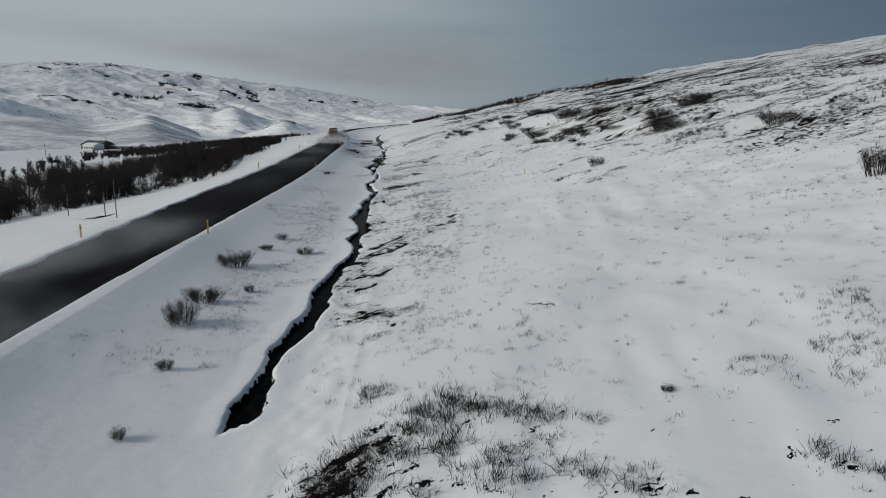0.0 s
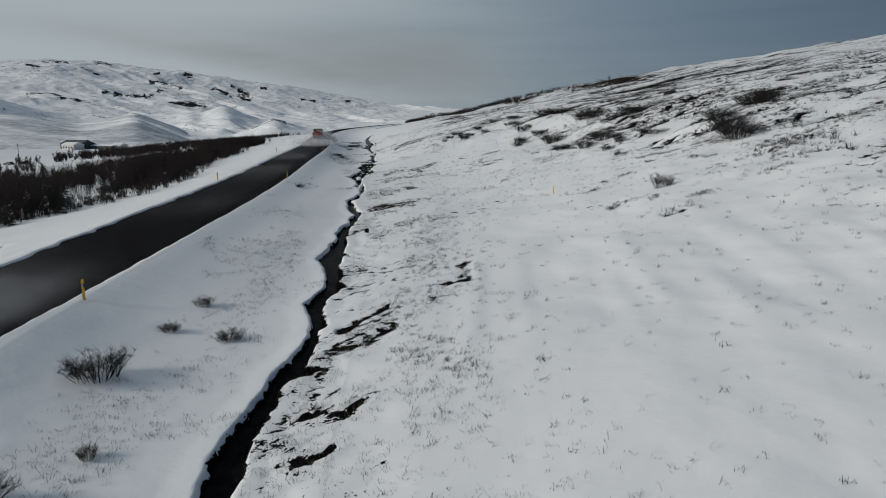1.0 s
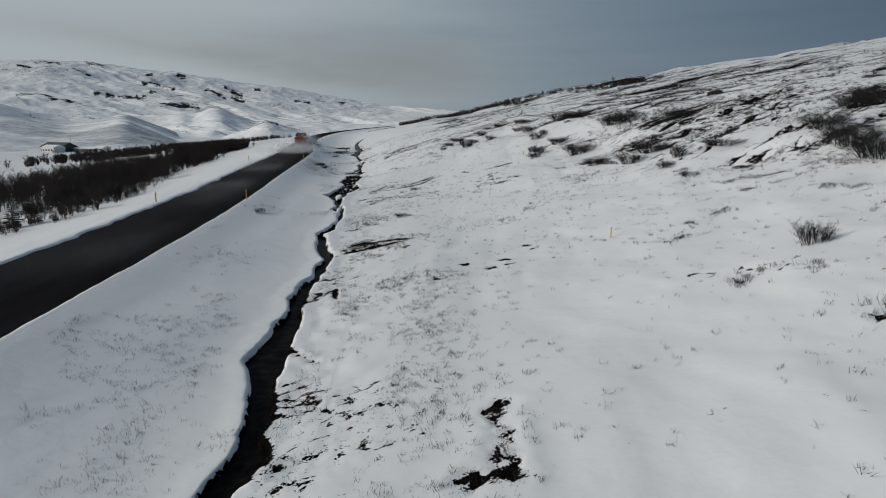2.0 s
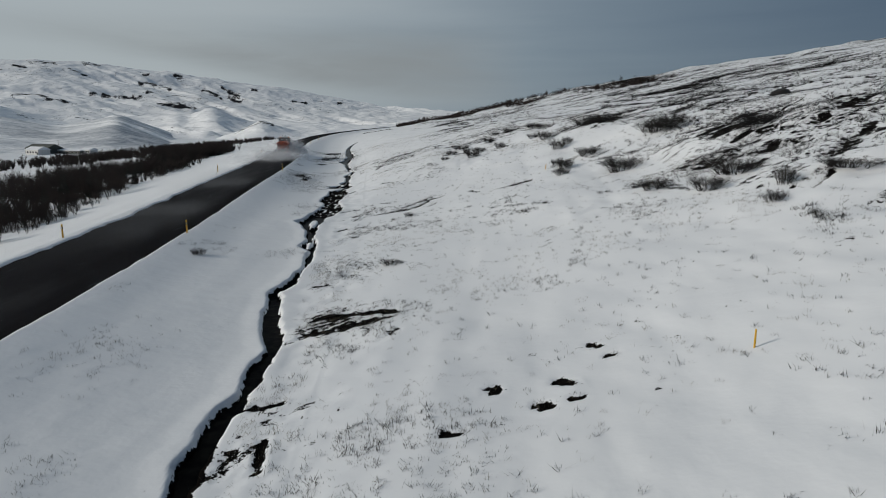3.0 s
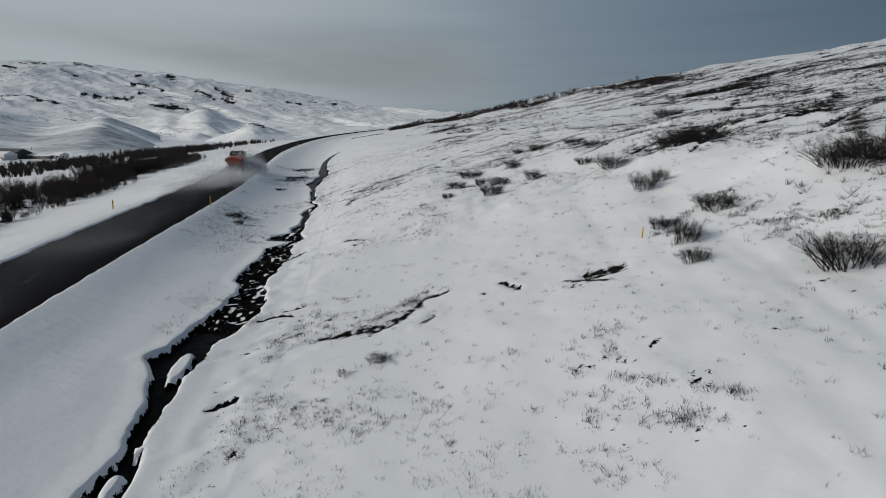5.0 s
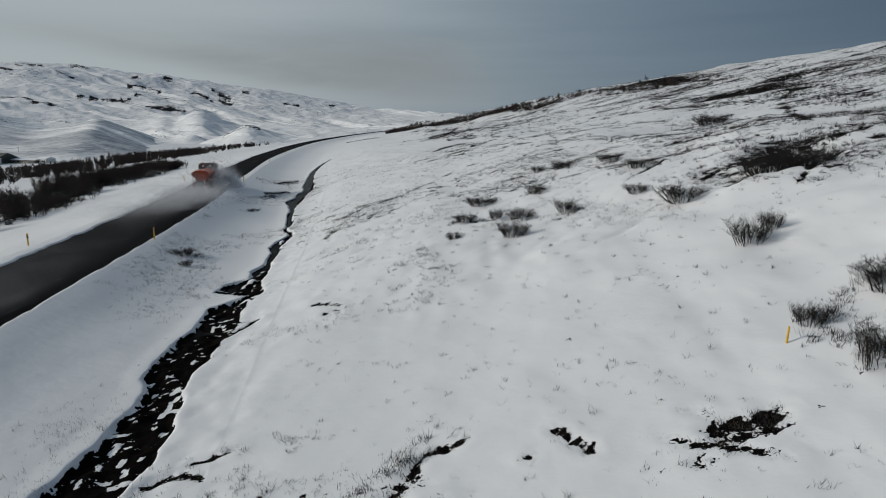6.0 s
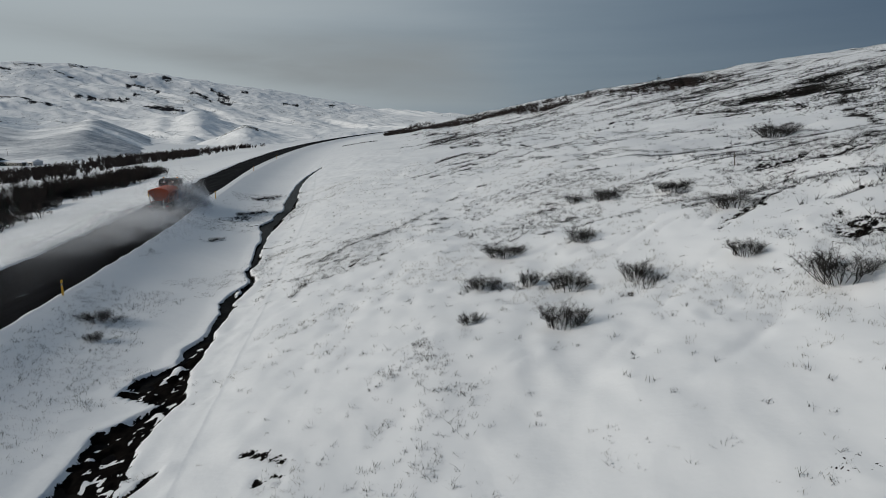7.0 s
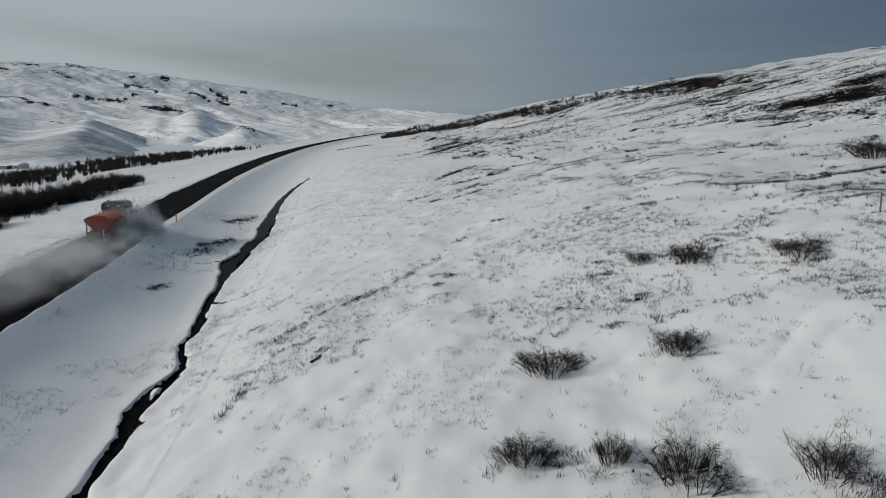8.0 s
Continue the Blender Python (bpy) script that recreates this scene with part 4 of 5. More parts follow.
def plateau_crags(a, up, gully):
    out = 0 * a
    for k, (a0, e0, a1, e1, half) in enumerate(BANDS + BANDS_HIGH):
        pa, pe = a + 0.12 * layers(a, up * 3, 0.5, 2, 600 + k), up + 0.06 * layers(a, up * 3, 0.4, 2, 640 + k)
        f = np.clip(((pa - a0) * (a1 - a0) + (pe - e0) * (e1 - e0)) / ((a1 - a0) ** 2 + (e1 - e0) ** 2), 0, 1)
        d = np.hypot(pa - a0 - f * (a1 - a0), pe - e0 - f * (e1 - e0)) / (1.35 * half)
        out = np.maximum(out, (0.66 + 0.35 * layers(a, up, 0.3, 2, 680)) * np.exp(-(d**2)))
    return out


polar_range("mountain_range", "snow-covered plateau mountain with dark rock bands", MOUNTAIN, (-60, 30), (2600, 5200),
            lambda a, f: -0.7 + (skyline(a) + 0.7) * (0.8 * f + 0.2 * sum(smooth(t - 0.03, t + 0.03, f) for t in (0.25, 0.45, 0.62, 0.85)) / 4), 101, (14, 24, 4.0), plateau_crags, 900, 150)

ridge = glide([(-80, 0.9), (-45, 1.0), (-33.5, 0.83), (-31.6, 0.69), (-29.4, 0.31), (-28.0, 0.11), (-27, 0.21), (-25.6, 0.52), (-24.0, 0.84), (-22.9, 0.47), (-21.4, -0.1), (-19.4, -1.0), (-17, -2)])
# high bare value spreads the painted shade tone over the whole ridge
polar_range("grey_ridge", "grey snow-covered ridge with painted cloud shade and heath streaks across the valley", HILL, (-70, -17), (620, 2200),
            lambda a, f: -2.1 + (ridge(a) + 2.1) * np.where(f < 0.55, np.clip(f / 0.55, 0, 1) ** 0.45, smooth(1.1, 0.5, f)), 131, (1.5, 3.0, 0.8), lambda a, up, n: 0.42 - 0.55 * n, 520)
bright = glide([(-60, 3), (-40, 2.6), (-33.4, 2.15), (-32.5, 1.83), (-29.4, 0.95), (-26, 0.6), (-22.9, 0.52), (-21.3, 0.6), (-20.1, 0.78), (-19.3, 0.72), (-17.4, 1.28), (-15.7, 0.76),
                (-14.6, 0.44), (-12.4, 0.4), (-6, 0.35), (0, 0.3), (8, 0.2)])
polar_range("white_hills", "bright white rolling hills at the mountain's foot", MOUNTAIN, (-50, 10), (1000, 2900),
            lambda a, f: -2.1 + (bright(a) + 2.1) * smooth(-0.1, 0.55, f) * smooth(1.1, 0.55, f), 151, (9, 18, 2.2), lambda a, up, n: -0.08, 420)
knoll = glide([(-19, -1.5), (-16.9, -0.95), (-15.5, -0.45), (-13.3, 0.40), (-12.0, 0.03), (-10.2, -0.42), (-7.9, -0.5), (-4, -0.5), (0, -0.7)])
polar_range("knoll", "low white knoll with dark scree on its crest", MOUNTAIN, (-20, 0), (1000, 1500),
            lambda a, f: -1.5 + (knoll(a) + 1.5) * smooth(-0.1, 0.5, f) * smooth(1.1, 0.55, f), 171, (1.0, 3.0, 0.7),
            lambda a, up, n: 0.55 * np.exp(-(((up - knoll(a) + 0.10) / 0.09) ** 2)) * smooth(-16, -15, a) * smooth(-11.4, -12.6, a) - 0.1)


def surface(x, y):
    """The finished ground's height and thinness at single places or arrays."""
    x, y = np.atleast_1d(np.asarray(x, float)), np.atleast_1d(np.asarray(y, float))
    z, u, bare = land(x, y)
    z, bare = carve(z, u, x, y, bare)
    valley = smooth(45, 260, SHOULDER - ASPHALT - u)
    return z * (1 - valley) + valley * (-12 + 0.8 * layers(x, y, 60.0, 3, 55)), bare


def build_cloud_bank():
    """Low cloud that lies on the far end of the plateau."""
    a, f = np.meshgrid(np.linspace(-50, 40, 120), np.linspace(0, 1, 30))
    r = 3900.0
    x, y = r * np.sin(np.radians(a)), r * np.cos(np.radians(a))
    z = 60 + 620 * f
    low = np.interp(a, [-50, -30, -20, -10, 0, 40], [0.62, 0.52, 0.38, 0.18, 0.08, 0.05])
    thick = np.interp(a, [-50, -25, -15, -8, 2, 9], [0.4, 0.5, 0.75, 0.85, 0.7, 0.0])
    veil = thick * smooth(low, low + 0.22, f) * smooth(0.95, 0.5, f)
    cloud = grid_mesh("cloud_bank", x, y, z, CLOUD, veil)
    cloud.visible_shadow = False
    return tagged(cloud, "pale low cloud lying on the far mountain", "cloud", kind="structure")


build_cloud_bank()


# ---- building blocks ----
def part(name, bm, mat, parent=None, label="", flat=True):
    """Links a bmesh as one mesh object under a thing or part."""
    me = bpy.data.meshes.new(name)
    bm.to_mesh(me)
    bm.free()
    me.materials.append(mat)
    if not flat:
        me.polygons.foreach_set("use_smooth", np.ones(len(me.polygons), bool))
    ob = new(name, me)
    ob.parent = parent
    return tagged(ob, label)


def soup(name, points, faces, mat, parent=None, label=""):
    """Links plain lists of points and faces as one mesh object."""
    me = bpy.data.meshes.new(name)
    me.from_pydata([tuple(p) for p in points], [], faces)
    me.materials.append(mat)
    ob = new(name, me)
    ob.parent = parent
    return tagged(ob, label)


def triangles(name, corners, mat, parent=None, label=""):
    """Links an array (n, 3, 3) of loose triangles as one mesh object."""
    n = len(corners)
    me = bpy.data.meshes.new(name)
    me.vertices.add(3 * n)
    me.vertices.foreach_set("co", np.asarray(corners, np.float32).ravel())
    me.loops.add(3 * n)
    me.loops.foreach_set("vertex_index", np.arange(3 * n, dtype=np.int32))
    me.polygons.add(n)
    me.polygons.foreach_set("loop_start", np.arange(0, 3 * n, 3, dtype=np.int32))
    me.materials.append(mat)
    me.update(calc_edges=True)
    ob = new(name, me)
    ob.parent = parent
    return tagged(ob, label)


def sliver(a, b, width, rnd):
    """A thin tapering blade from a to b, as one triangle."""
    a, b = np.array(a, float), np.array(b, float)
    side = np.cross(b - a, rnd.normal(size=3))
    side *= 0.5 * width / (np.linalg.norm(side) + 1e-9)
    return [a - side, a + side, b]


def branch(a, b, thick, thin):
    """A tapering three-sided branch, as six triangles."""
    a, b = np.array(a, float), np.array(b, float)
    d = (b - a) / (np.linalg.norm(b - a) + 1e-9)
    s = np.cross(d, (0.3, 0.9, 0.2))
    s /= np.linalg.norm(s) + 1e-9
    t = np.cross(d, s)
    ring = [math.cos(k) * s + math.sin(k) * t for k in (0, 2.09, 4.19)]
    low, high = [a + thick * r for r in ring], [b + thin * r for r in ring]
    out = []
    for k in range(3):
        m = (k + 1) % 3
        out += [[low[k], low[m], high[m]], [low[k], high[m], high[k]]]
    return out


def tree_shape(rnd, height, spread, stems, limbs, twigs, upright, foothold=0.1, stout=1.0):
    """Triangles of the wood and of the fine twigs of a leafless tree or shrub with its foot at the origin."""
    wood, fine = [], []
    for _ in range(stems):
        way = rnd.uniform(0, 6.28)
        lean = rnd.uniform(0.05, 1.0) * spread
        foot = np.array([math.cos(way), math.sin(way), 0]) * math.sqrt(rnd.random()) * foothold
        top = foot + [math.cos(way) * lean, math.sin(way) * lean, height * rnd.uniform(0.4, 1.0) * (1 - 0.9 * np.hypot(*foot[:2]))]
        mid = foot + (top - foot) * 0.5 + rnd.normal(size=3) * 0.05 * height
        r = (0.0065 * height + 0.003) * stout
        wood += branch(foot - [0, 0, 0.15 * height], mid, r * 1.4, r) + branch(mid, top, r, r * 0.25)
        for _ in range(limbs):
            f = rnd.uniform(0.2, 1.0)
            start = foot + (mid - foot) * f * 2 if f < 0.5 else mid + (top - mid) * (f * 2 - 1)
            turn, reach = rnd.uniform(0, 6.28), height * rnd.uniform(0.12, 0.34) * (1.25 - f)
            end = start + [math.cos(turn) * reach, math.sin(turn) * reach, reach * upright * rnd.uniform(0.5, 1.5)]
            fine.append(sliver(start, end, r * 1.3, rnd))
            for _ in range(twigs):
                g = rnd.uniform(0.2, 1.0)
                p = start + (end - start) * g
                q = p + rnd.normal(size=3) * 0.085 * height + [0, 0, 0.07 * height * upright]
                fine.append(sliver(p, q, 0.0095 * height * stout, rnd))
    return np.array(wood), np.array(fine)


def conifer_shape(rnd, height):
    wood = np.array(branch((0, 0, -0.2), (0, 0, height * 0.95), 0.022 * height, 0.004))
    fine = []
    for level in np.linspace(0.08, 0.97, 17):
        reach = height * 0.27 * (1.03 - level)
        for k in range(9):
            turn = rnd.uniform(0, 6.28)
            way = np.array([math.cos(turn), math.sin(turn), 0])
            a = np.array([0, 0, level * height])
            b = a + way * reach * rnd.uniform(0.65, 1.2) + [0, 0, -0.10 * reach + 0.25 * reach * level]
            for spread in (-0.35, 0.0, 0.35):
                side = np.array([-way[1], way[0], 0]) * spread * reach
                c = a + (b - a) * 0.35
                fine.append(sliver(c, b * 0.9 + c * 0.1 + side, 0.055 * height * (1.1 - level), rnd))
    return wood, np.array(fine)


def stand(x, y, scale=1.0, turn=0.0, sink=0.02, tall=None, z=None):
    """A pose on the ground."""
    z = float(surface(x, y)[0][0] if z is None else z) - sink
    return Matrix.Translation((x, y, z)) @ Matrix.Rotation(turn, 4, "Z") @ Matrix.Diagonal((scale, scale, tall or scale, 1))


def park(ob):
    """Takes a pattern, made to be copied, out of the scene."""
    for o in (*ob.children_recursive, ob):
        bpy.data.objects.remove(o)


def build_bushes():
    rnd = np.random.default_rng(5)
    kinds = []
    for k in range(10):
        wood, fine = tree_shape(rnd, 1.0, 0.52, 50 + 6 * k, 7, 6, 1.0, 0.36, 0.7) if k < 4 else tree_shape(rnd, 1.0, 0.55, 95, 5, 6, 1.0, 0.40, 0.7) if k < 8 else tree_shape(rnd, 1.0, 0.5, 26, 4, 3, 1.0, 0.42)
        low = triangles("willow_bush", np.concatenate([wood, fine]), WILLOW)
        kinds.append(tagged(low, category="shrub", group="willow shrubs"))
    for rows, label in ((BUSHES_VERGE, "leafless dark willow shrub in the snowy road verge"), (BUSHES_SIDE, "leafless dark willow shrub on the snowy slope"),
                        (BUSHES_LOW, "low leafless dark willow shrub in a patch of heath"), (BUSHES_NEAR, "leafless dark willow shrub by a patch of heath"), (BUSHES_HILL, "leafless dark willow thicket high on the snowy hillside")):
        split = []
        for x, y, width, height in rows:
            if width < 2.4 or rows is not BUSHES_VERGE:
                split.append((x, y, width, height))
            else:
                split += [(x + rnd.uniform(-0.5, 0.5) * width, y + rnd.uniform(-2, 2), width * rnd.uniform(0.2, 0.4), 0.35 * height) for _ in range(3)]
        for x, y, width, height in split:
            big = width > 2.6
            flat = 0.9 if big else 1.15
            m = stand(x, y, 1.0, 0.0) @ Matrix.Diagonal((max(width, 0.6 * height), max(width, 0.6 * height) * rnd.uniform(0.5, 0.85), height * flat, 1)) @ Matrix.Rotation(rnd.uniform(0, 6.28), 4, "Z")
            tagged(copy_thing(kinds[rnd.integers(4) + 4 * big if rows is not BUSHES_LOW else 8 + rnd.integers(2)], m), label)
    for k in kinds:
        park(k)


build_bushes()


VERGE_CLUMPS = [(-21.3, 195.2, 2.2), (-24.8, 206.8, 2.5), (-22.8, 207.3, 2), (-22.0, 181, 1.5), (-19.0, 145.5, 1.6), (-12.3, 30.2, 1.3), (-11.0, 33, 1.2), (-10.3, 29.5, 1.0), (-9.4, 27.5, 0.9),
                (-11.5, 36.5, 1.3), (-10.0, 40, 1.2), (-8.9, 44, 1.0), (-11.8, 24.5, 1.2), (-10.8, 47.5, 1.4), (-9.8, 51, 1.2), (-14.5, 76, 1.6), (-13.2, 118, 1.5), (-16.5, 133, 1.6)]


def scatter_tufts(name, label, mat, count, seed, lower, upper, low, high, blades, width, lean, span=(14, 210)):
    """Small dead stalks and dwarf shrubs that stick out of the snow, thicker where the cover is thin."""
    rnd = np.random.default_rng(seed)
    tries = count * 9
    y = span[0] + (span[1] - span[0]) * rnd.random(tries) ** 1.15
    x = road_x(y) + lower + (upper - lower) * rnd.random(tries)
    z, bare = surface(x, y)
    u = x - road_x(y)
    clump = layers(x, y, 6.0, 3, seed) + 0.6 * layers(x, y, 1.5, 2, seed + 1)
    open_snow = grown(y) + (1 - grown(y)) * np.maximum(smooth(32, 42, u), 0.9 * smooth(20, 15, u))
    wanted = smooth(0.38, 0.85, clump + 0.9 * bare + 0.48 * smooth(124, 134, y)) * open_snow + 0.03 * smooth(13, 17, u) + smooth(0.22, 0.5, bare)
    if lower >= 40:
        wanted = smooth(0.22, 0.75, 0.6 * clump + 1.7 * bare)
    wanted = wanted + 0.30 * smooth(11, 12, u) * smooth(23, 15, u) * smooth(-0.3, 0.6, clump) * smooth(110, 95, y)
    for cx, cy, size in VERGE_CLUMPS if upper < 20 else []:
        wanted = wanted + 0.8 * np.exp(-(((x - cx) / size) ** 2) - ((y - cy) / (1.6 * size)) ** 2)
    wanted = wanted * (np.abs(u - stream_line(y)) > 0.5 * stream_width(y) + 0.15)
    keep = np.flatnonzero(rnd.random(tries) < wanted)[:count]
    n = len(keep)
    foot = np.stack([x, y, z], -1)[keep][:, None] + np.concatenate([rnd.normal(size=(n, blades, 2)) * 0.09, np.full((n, blades, 1), -0.03)], -1)
    size = rnd.uniform(low, high, (n, 1, 1)) * rnd.uniform(0.35, 1.0, (n, blades, 1))
    tip = foot + size * np.concatenate([rnd.normal(size=(n, blades, 2)) * lean, np.ones((n, blades, 1))], -1)
    side = rnd.normal(size=(n, blades, 3)) * (1, 1, 0.1)
    side *= 0.5 * width / np.linalg.norm(side, axis=-1, keepdims=True)
    corners = np.stack([foot - side, foot + side, tip], 2).reshape(-1, 3, 3)
    return tagged(triangles(name, corners, mat), label, "plants", kind="stuff")


scatter_tufts("dwarf_shrubs", "dark dwarf shrub tips sticking out of the snow", WILLOW, 42000, 31, 12.5, 62, 0.06, 0.26, 12, 0.018, 0.55)
scatter_tufts("hillside_shrubs", "dark wind-bent shrubs on the upper hillside", WILLOW, 24000, 37, 40, 150, 0.22, 0.62, 11, 0.034, 0.6, (55, 340))
scatter_tufts("verge_stalks", "dark dead stalks in the snowy verge", WILLOW, 6500, 41, 1.0, 13, 0.08, 0.28, 7, 0.014, 0.4)
scatter_tufts("dry_grass", "pale dry grass tips sticking out of the snow", STRAW, 8500, 51, 11.0, 40, 0.08, 0.24, 8, 0.014, 0.5)



def build_stroke_shrubs():
    """Dense low shrubs along the rows and scarps of the slope."""
    rnd = np.random.default_rng(61)
    feet, tall = [], []
    for ax, ay, bx, by, w in STROKES:
        far = 1.0 + 0.7 * smooth(150, 230, ay)
        run = math.hypot(bx - ax, by - ay)
        n = int(8 + 34 * run * max(w, 0.2) / far**2)
        f = rnd.random(n)
        keep = rough(f * run, 0 * f + ax, 1.1, 7) > -0.35
        p = np.stack([ax + (bx - ax) * f, ay + (by - ay) * f], -1)[keep] + rnd.normal(size=(int(keep.sum()), 2)) * 0.75 * w
        feet.append(p)
        tall.append(rnd.uniform(0.10, 0.30, len(p)) * far * (1.35 if w >= 0.4 else 1.0) * (1.3 if ay < 22 else 1.0))
    feet, tall = np.concatenate(feet), np.concatenate(tall)
    z = surface(feet[:, 0], feet[:, 1])[0]
    blades, n = 14, len(feet)
    foot = np.concatenate([feet, z[:, None]], -1)[:, None] + np.concatenate([rnd.normal(size=(n, blades, 2)) * 0.10, np.full((n, blades, 1), -0.03)], -1)
    tip = foot + tall[:, None, None] * rnd.uniform(0.35, 1.0, (n, blades, 1)) * np.concatenate([rnd.normal(size=(n, blades, 2)) * 0.5, np.ones((n, blades, 1))], -1)
    side = rnd.normal(size=(n, blades, 3)) * (1, 1, 0.1)
    side *= (0.010 + 0.012 * smooth(120, 260, feet[:, 1]))[:, None, None] / np.linalg.norm(side, axis=-1, keepdims=True)
    corners = np.stack([foot - side, foot + side, tip], 2).reshape(-1, 3, 3)
    return tagged(triangles("heath_shrubs", corners, WILLOW), "dark low heath shrubs in rows along small scarps", "plants", kind="stuff")


build_stroke_shrubs()


# ---- the wood below the road, left of it ----
def build_woods():
    rnd = np.random.default_rng(17)
    birches, firs = [], []
    for k in range(5):
        wood, fine = tree_shape(rnd, 1.0, 0.34, 5, 12, 9, 1.2)
        tree = new("birch_tree")
        triangles("trunk", wood, BARK, tree)
        triangles("crown", fine, TWIG, tree)
        birches.append((tagged(tree, "leafless reddish-brown birch standing in snow below the road", "tree", "birches of the wood"), wood, fine))
    for k in range(3):
        wood, fine = conifer_shape(rnd, 1.0)
        tree = new("conifer_tree")
        triangles("trunk", wood, BARK, tree)
        triangles("crown", fine, NEEDLES, tree)
        firs.append((tagged(tree, "young dark conifer at the edge of the birch wood", "tree", "young conifers"), wood, fine))
    far_trees = [tree_shape(rnd, 1.0, 0.34, 4, 8, 6, 1.2, 0.1, 3.2) for _ in range(4)]
    near_edge = glide([(60, -45), (76, -36), (90, -22), (118, -19), (141, -23), (195, -26), (265, -30), (300, -32)])
    depth = glide([(80, 60), (130, 62), (170, 42), (210, 20), (260, 14), (300, 3)])
    spots = []
    for _ in range(2700):
        y = rnd.uniform(74, 296)
        d = float(depth(y)) * rnd.random() ** 1.3
        x = float(road_x(y) + near_edge(y) - d + rnd.normal() * 1.5)
        fir = d < 12 and y < 250 and rnd.random() < 0.35 or rnd.random() < 0.06
        if rough(x, y, 9.0, 77) > (-0.6 if y < 160 else -0.15):
            spots.append((x, y, d, rnd.uniform(1.7, 4.4) * (0.7 if d < 4 else 1.0) * (1 + 0.25 * rough(x, y, 7.0, 76)), fir))
    for _ in range(1100):
        y = rnd.uniform(66, 230)
        d = rnd.uniform(-2.5, 14)
        x = float(road_x(y) + near_edge(y) - d)
        if rough(x, y, 5.0, 73) > (-0.2 if y < 150 else 0.35):
            spots.append((x, y, 12, rnd.uniform(0.6, 1.5), False))
    # the belts farther down the valley
    for _ in range(900):
        y = rnd.uniform(300, 720)
        x = float(road_x(y) - rnd.uniform(92, 150 + 0.08 * (y - 300)))
        if rough(x, y, 22.0, 78) > -0.5:
            spots.append((x, y, 99, rnd.uniform(3.0, 5.0), False))
    for _ in range(500):
        y = rnd.uniform(150, 420)
        x = float(road_x(y) - rnd.uniform(60, 150))
        if rough(x, y, 30.0, 79) > 0.05 and y < 215 + 1.2 * (-x - 120):
            spots.append((x, y, 99, rnd.uniform(2.5, 4.2), False))
    heights = surface([s[0] for s in spots], [s[1] for s in spots])[0]
    wide, count = [], 0
    for (x, y, d, tall, fir), z in zip(spots, heights):
        tree, wood, fine = (firs if fir else birches)[rnd.integers(3)]
        m = stand(x, y, tall * rnd.uniform(0.9, 1.25), rnd.uniform(0, 6.28), tall=tall, z=z)
        if d < 8 and count < 230:
            copy_thing(tree, m)
            count += 1
        elif d > 90:
            wide.append((m, *far_trees[rnd.integers(4)], False))
        else:
            wide.append((m, wood, fine[::2] if d > 10 else fine, fir))
    packs = {"wood": [], "twigs": [], "needles": []}
    for m, wood, fine, fir in wide:
        a = np.array(m)
        packs["wood"].append(wood @ a[:3, :3].T + a[:3, 3])
        packs["needles" if fir else "twigs"].append(fine @ a[:3, :3].T + a[:3, 3])
    thicket = new("birch_wood")
    triangles("trunks", np.concatenate(packs["wood"]), BARK, thicket)
    triangles("twigs", np.concatenate(packs["twigs"]), TWIG, thicket)
    triangles("needles", np.concatenate(packs["needles"]), NEEDLES, thicket)
    tagged(thicket, "dense leafless birch wood in the snowy valley", "wood", kind="stuff")
    # small conifers along the hillside's skyline
    spots = []
    for _ in range(9000):
        x, y = rnd.uniform(-18, 95), rnd.uniform(290, 560)
        f = y - (424 - 1.95 * x) - 6 * rough(x, y, 20, 82)
        thick = 1.0 if f < 34 else 0.45 * smooth(-0.35, 0.15, rough(x, y, 16, 81))
        if 0 < f < 120 and rnd.random() < thick * (1.0 - 0.75 * smooth(48, 62, x)):
            spots.append((x, y))
    tops = []
    sx, sy = np.array(spots).T
    for x, y, z in zip(sx, sy, surface(sx, sy)[0]):
        wood, fine = far_trees[rnd.integers(4)]
        c, s, tall = math.cos(rnd.uniform(0, 6)), math.sin(rnd.uniform(0, 6)), rnd.uniform(1.2, 2.8)
        turn = np.array([[c, -s, 0], [s, c, 0], [0, 0, 1]]) * tall
        tops.append(fine[rnd.integers(2) :: 2] @ (turn * (1.5, 1.5, 1.0)).T + (x, y, z))
    young = triangles("young_plantation", np.concatenate(tops), TWIG)
    tagged(young, "rows of small young trees along the hillside's skyline", "wood", kind="stuff")
    for tree, *_ in birches + firs:
        park(tree)


build_woods()


# ---- shapes for made things ----
def block(bm, size, at=(0, 0, 0), bevel=0.0, turn=(0, 0, 0)):
    """Adds a box with bevelled edges, centred at the given place."""
    m = Matrix.Translation(at) @ Euler([radians(a) for a in turn]).to_matrix().to_4x4()
    got = bmesh.ops.create_cube(bm, size=1.0, matrix=m @ Matrix.Diagonal((*size, 1)))
    if bevel:
        edges = list({e for v in got["verts"] for e in v.link_edges})
        bmesh.ops.bevel(bm, geom=edges, offset=bevel, segments=2, affect="EDGES")
    return bm


def rod(bm, a, b, radius, sides=10, end=None):
    """Adds a rod from a to b."""
    a, b = Vector(a), Vector(b)
    turn = (b - a).to_track_quat("Z", "Y").to_matrix().to_4x4()
    bmesh.ops.create_cone(bm, cap_ends=True, segments=sides, radius1=radius, radius2=radius if end is None else end,
                          depth=(b - a).length, matrix=Matrix.Translation((a + b) / 2) @ turn)
    return bm


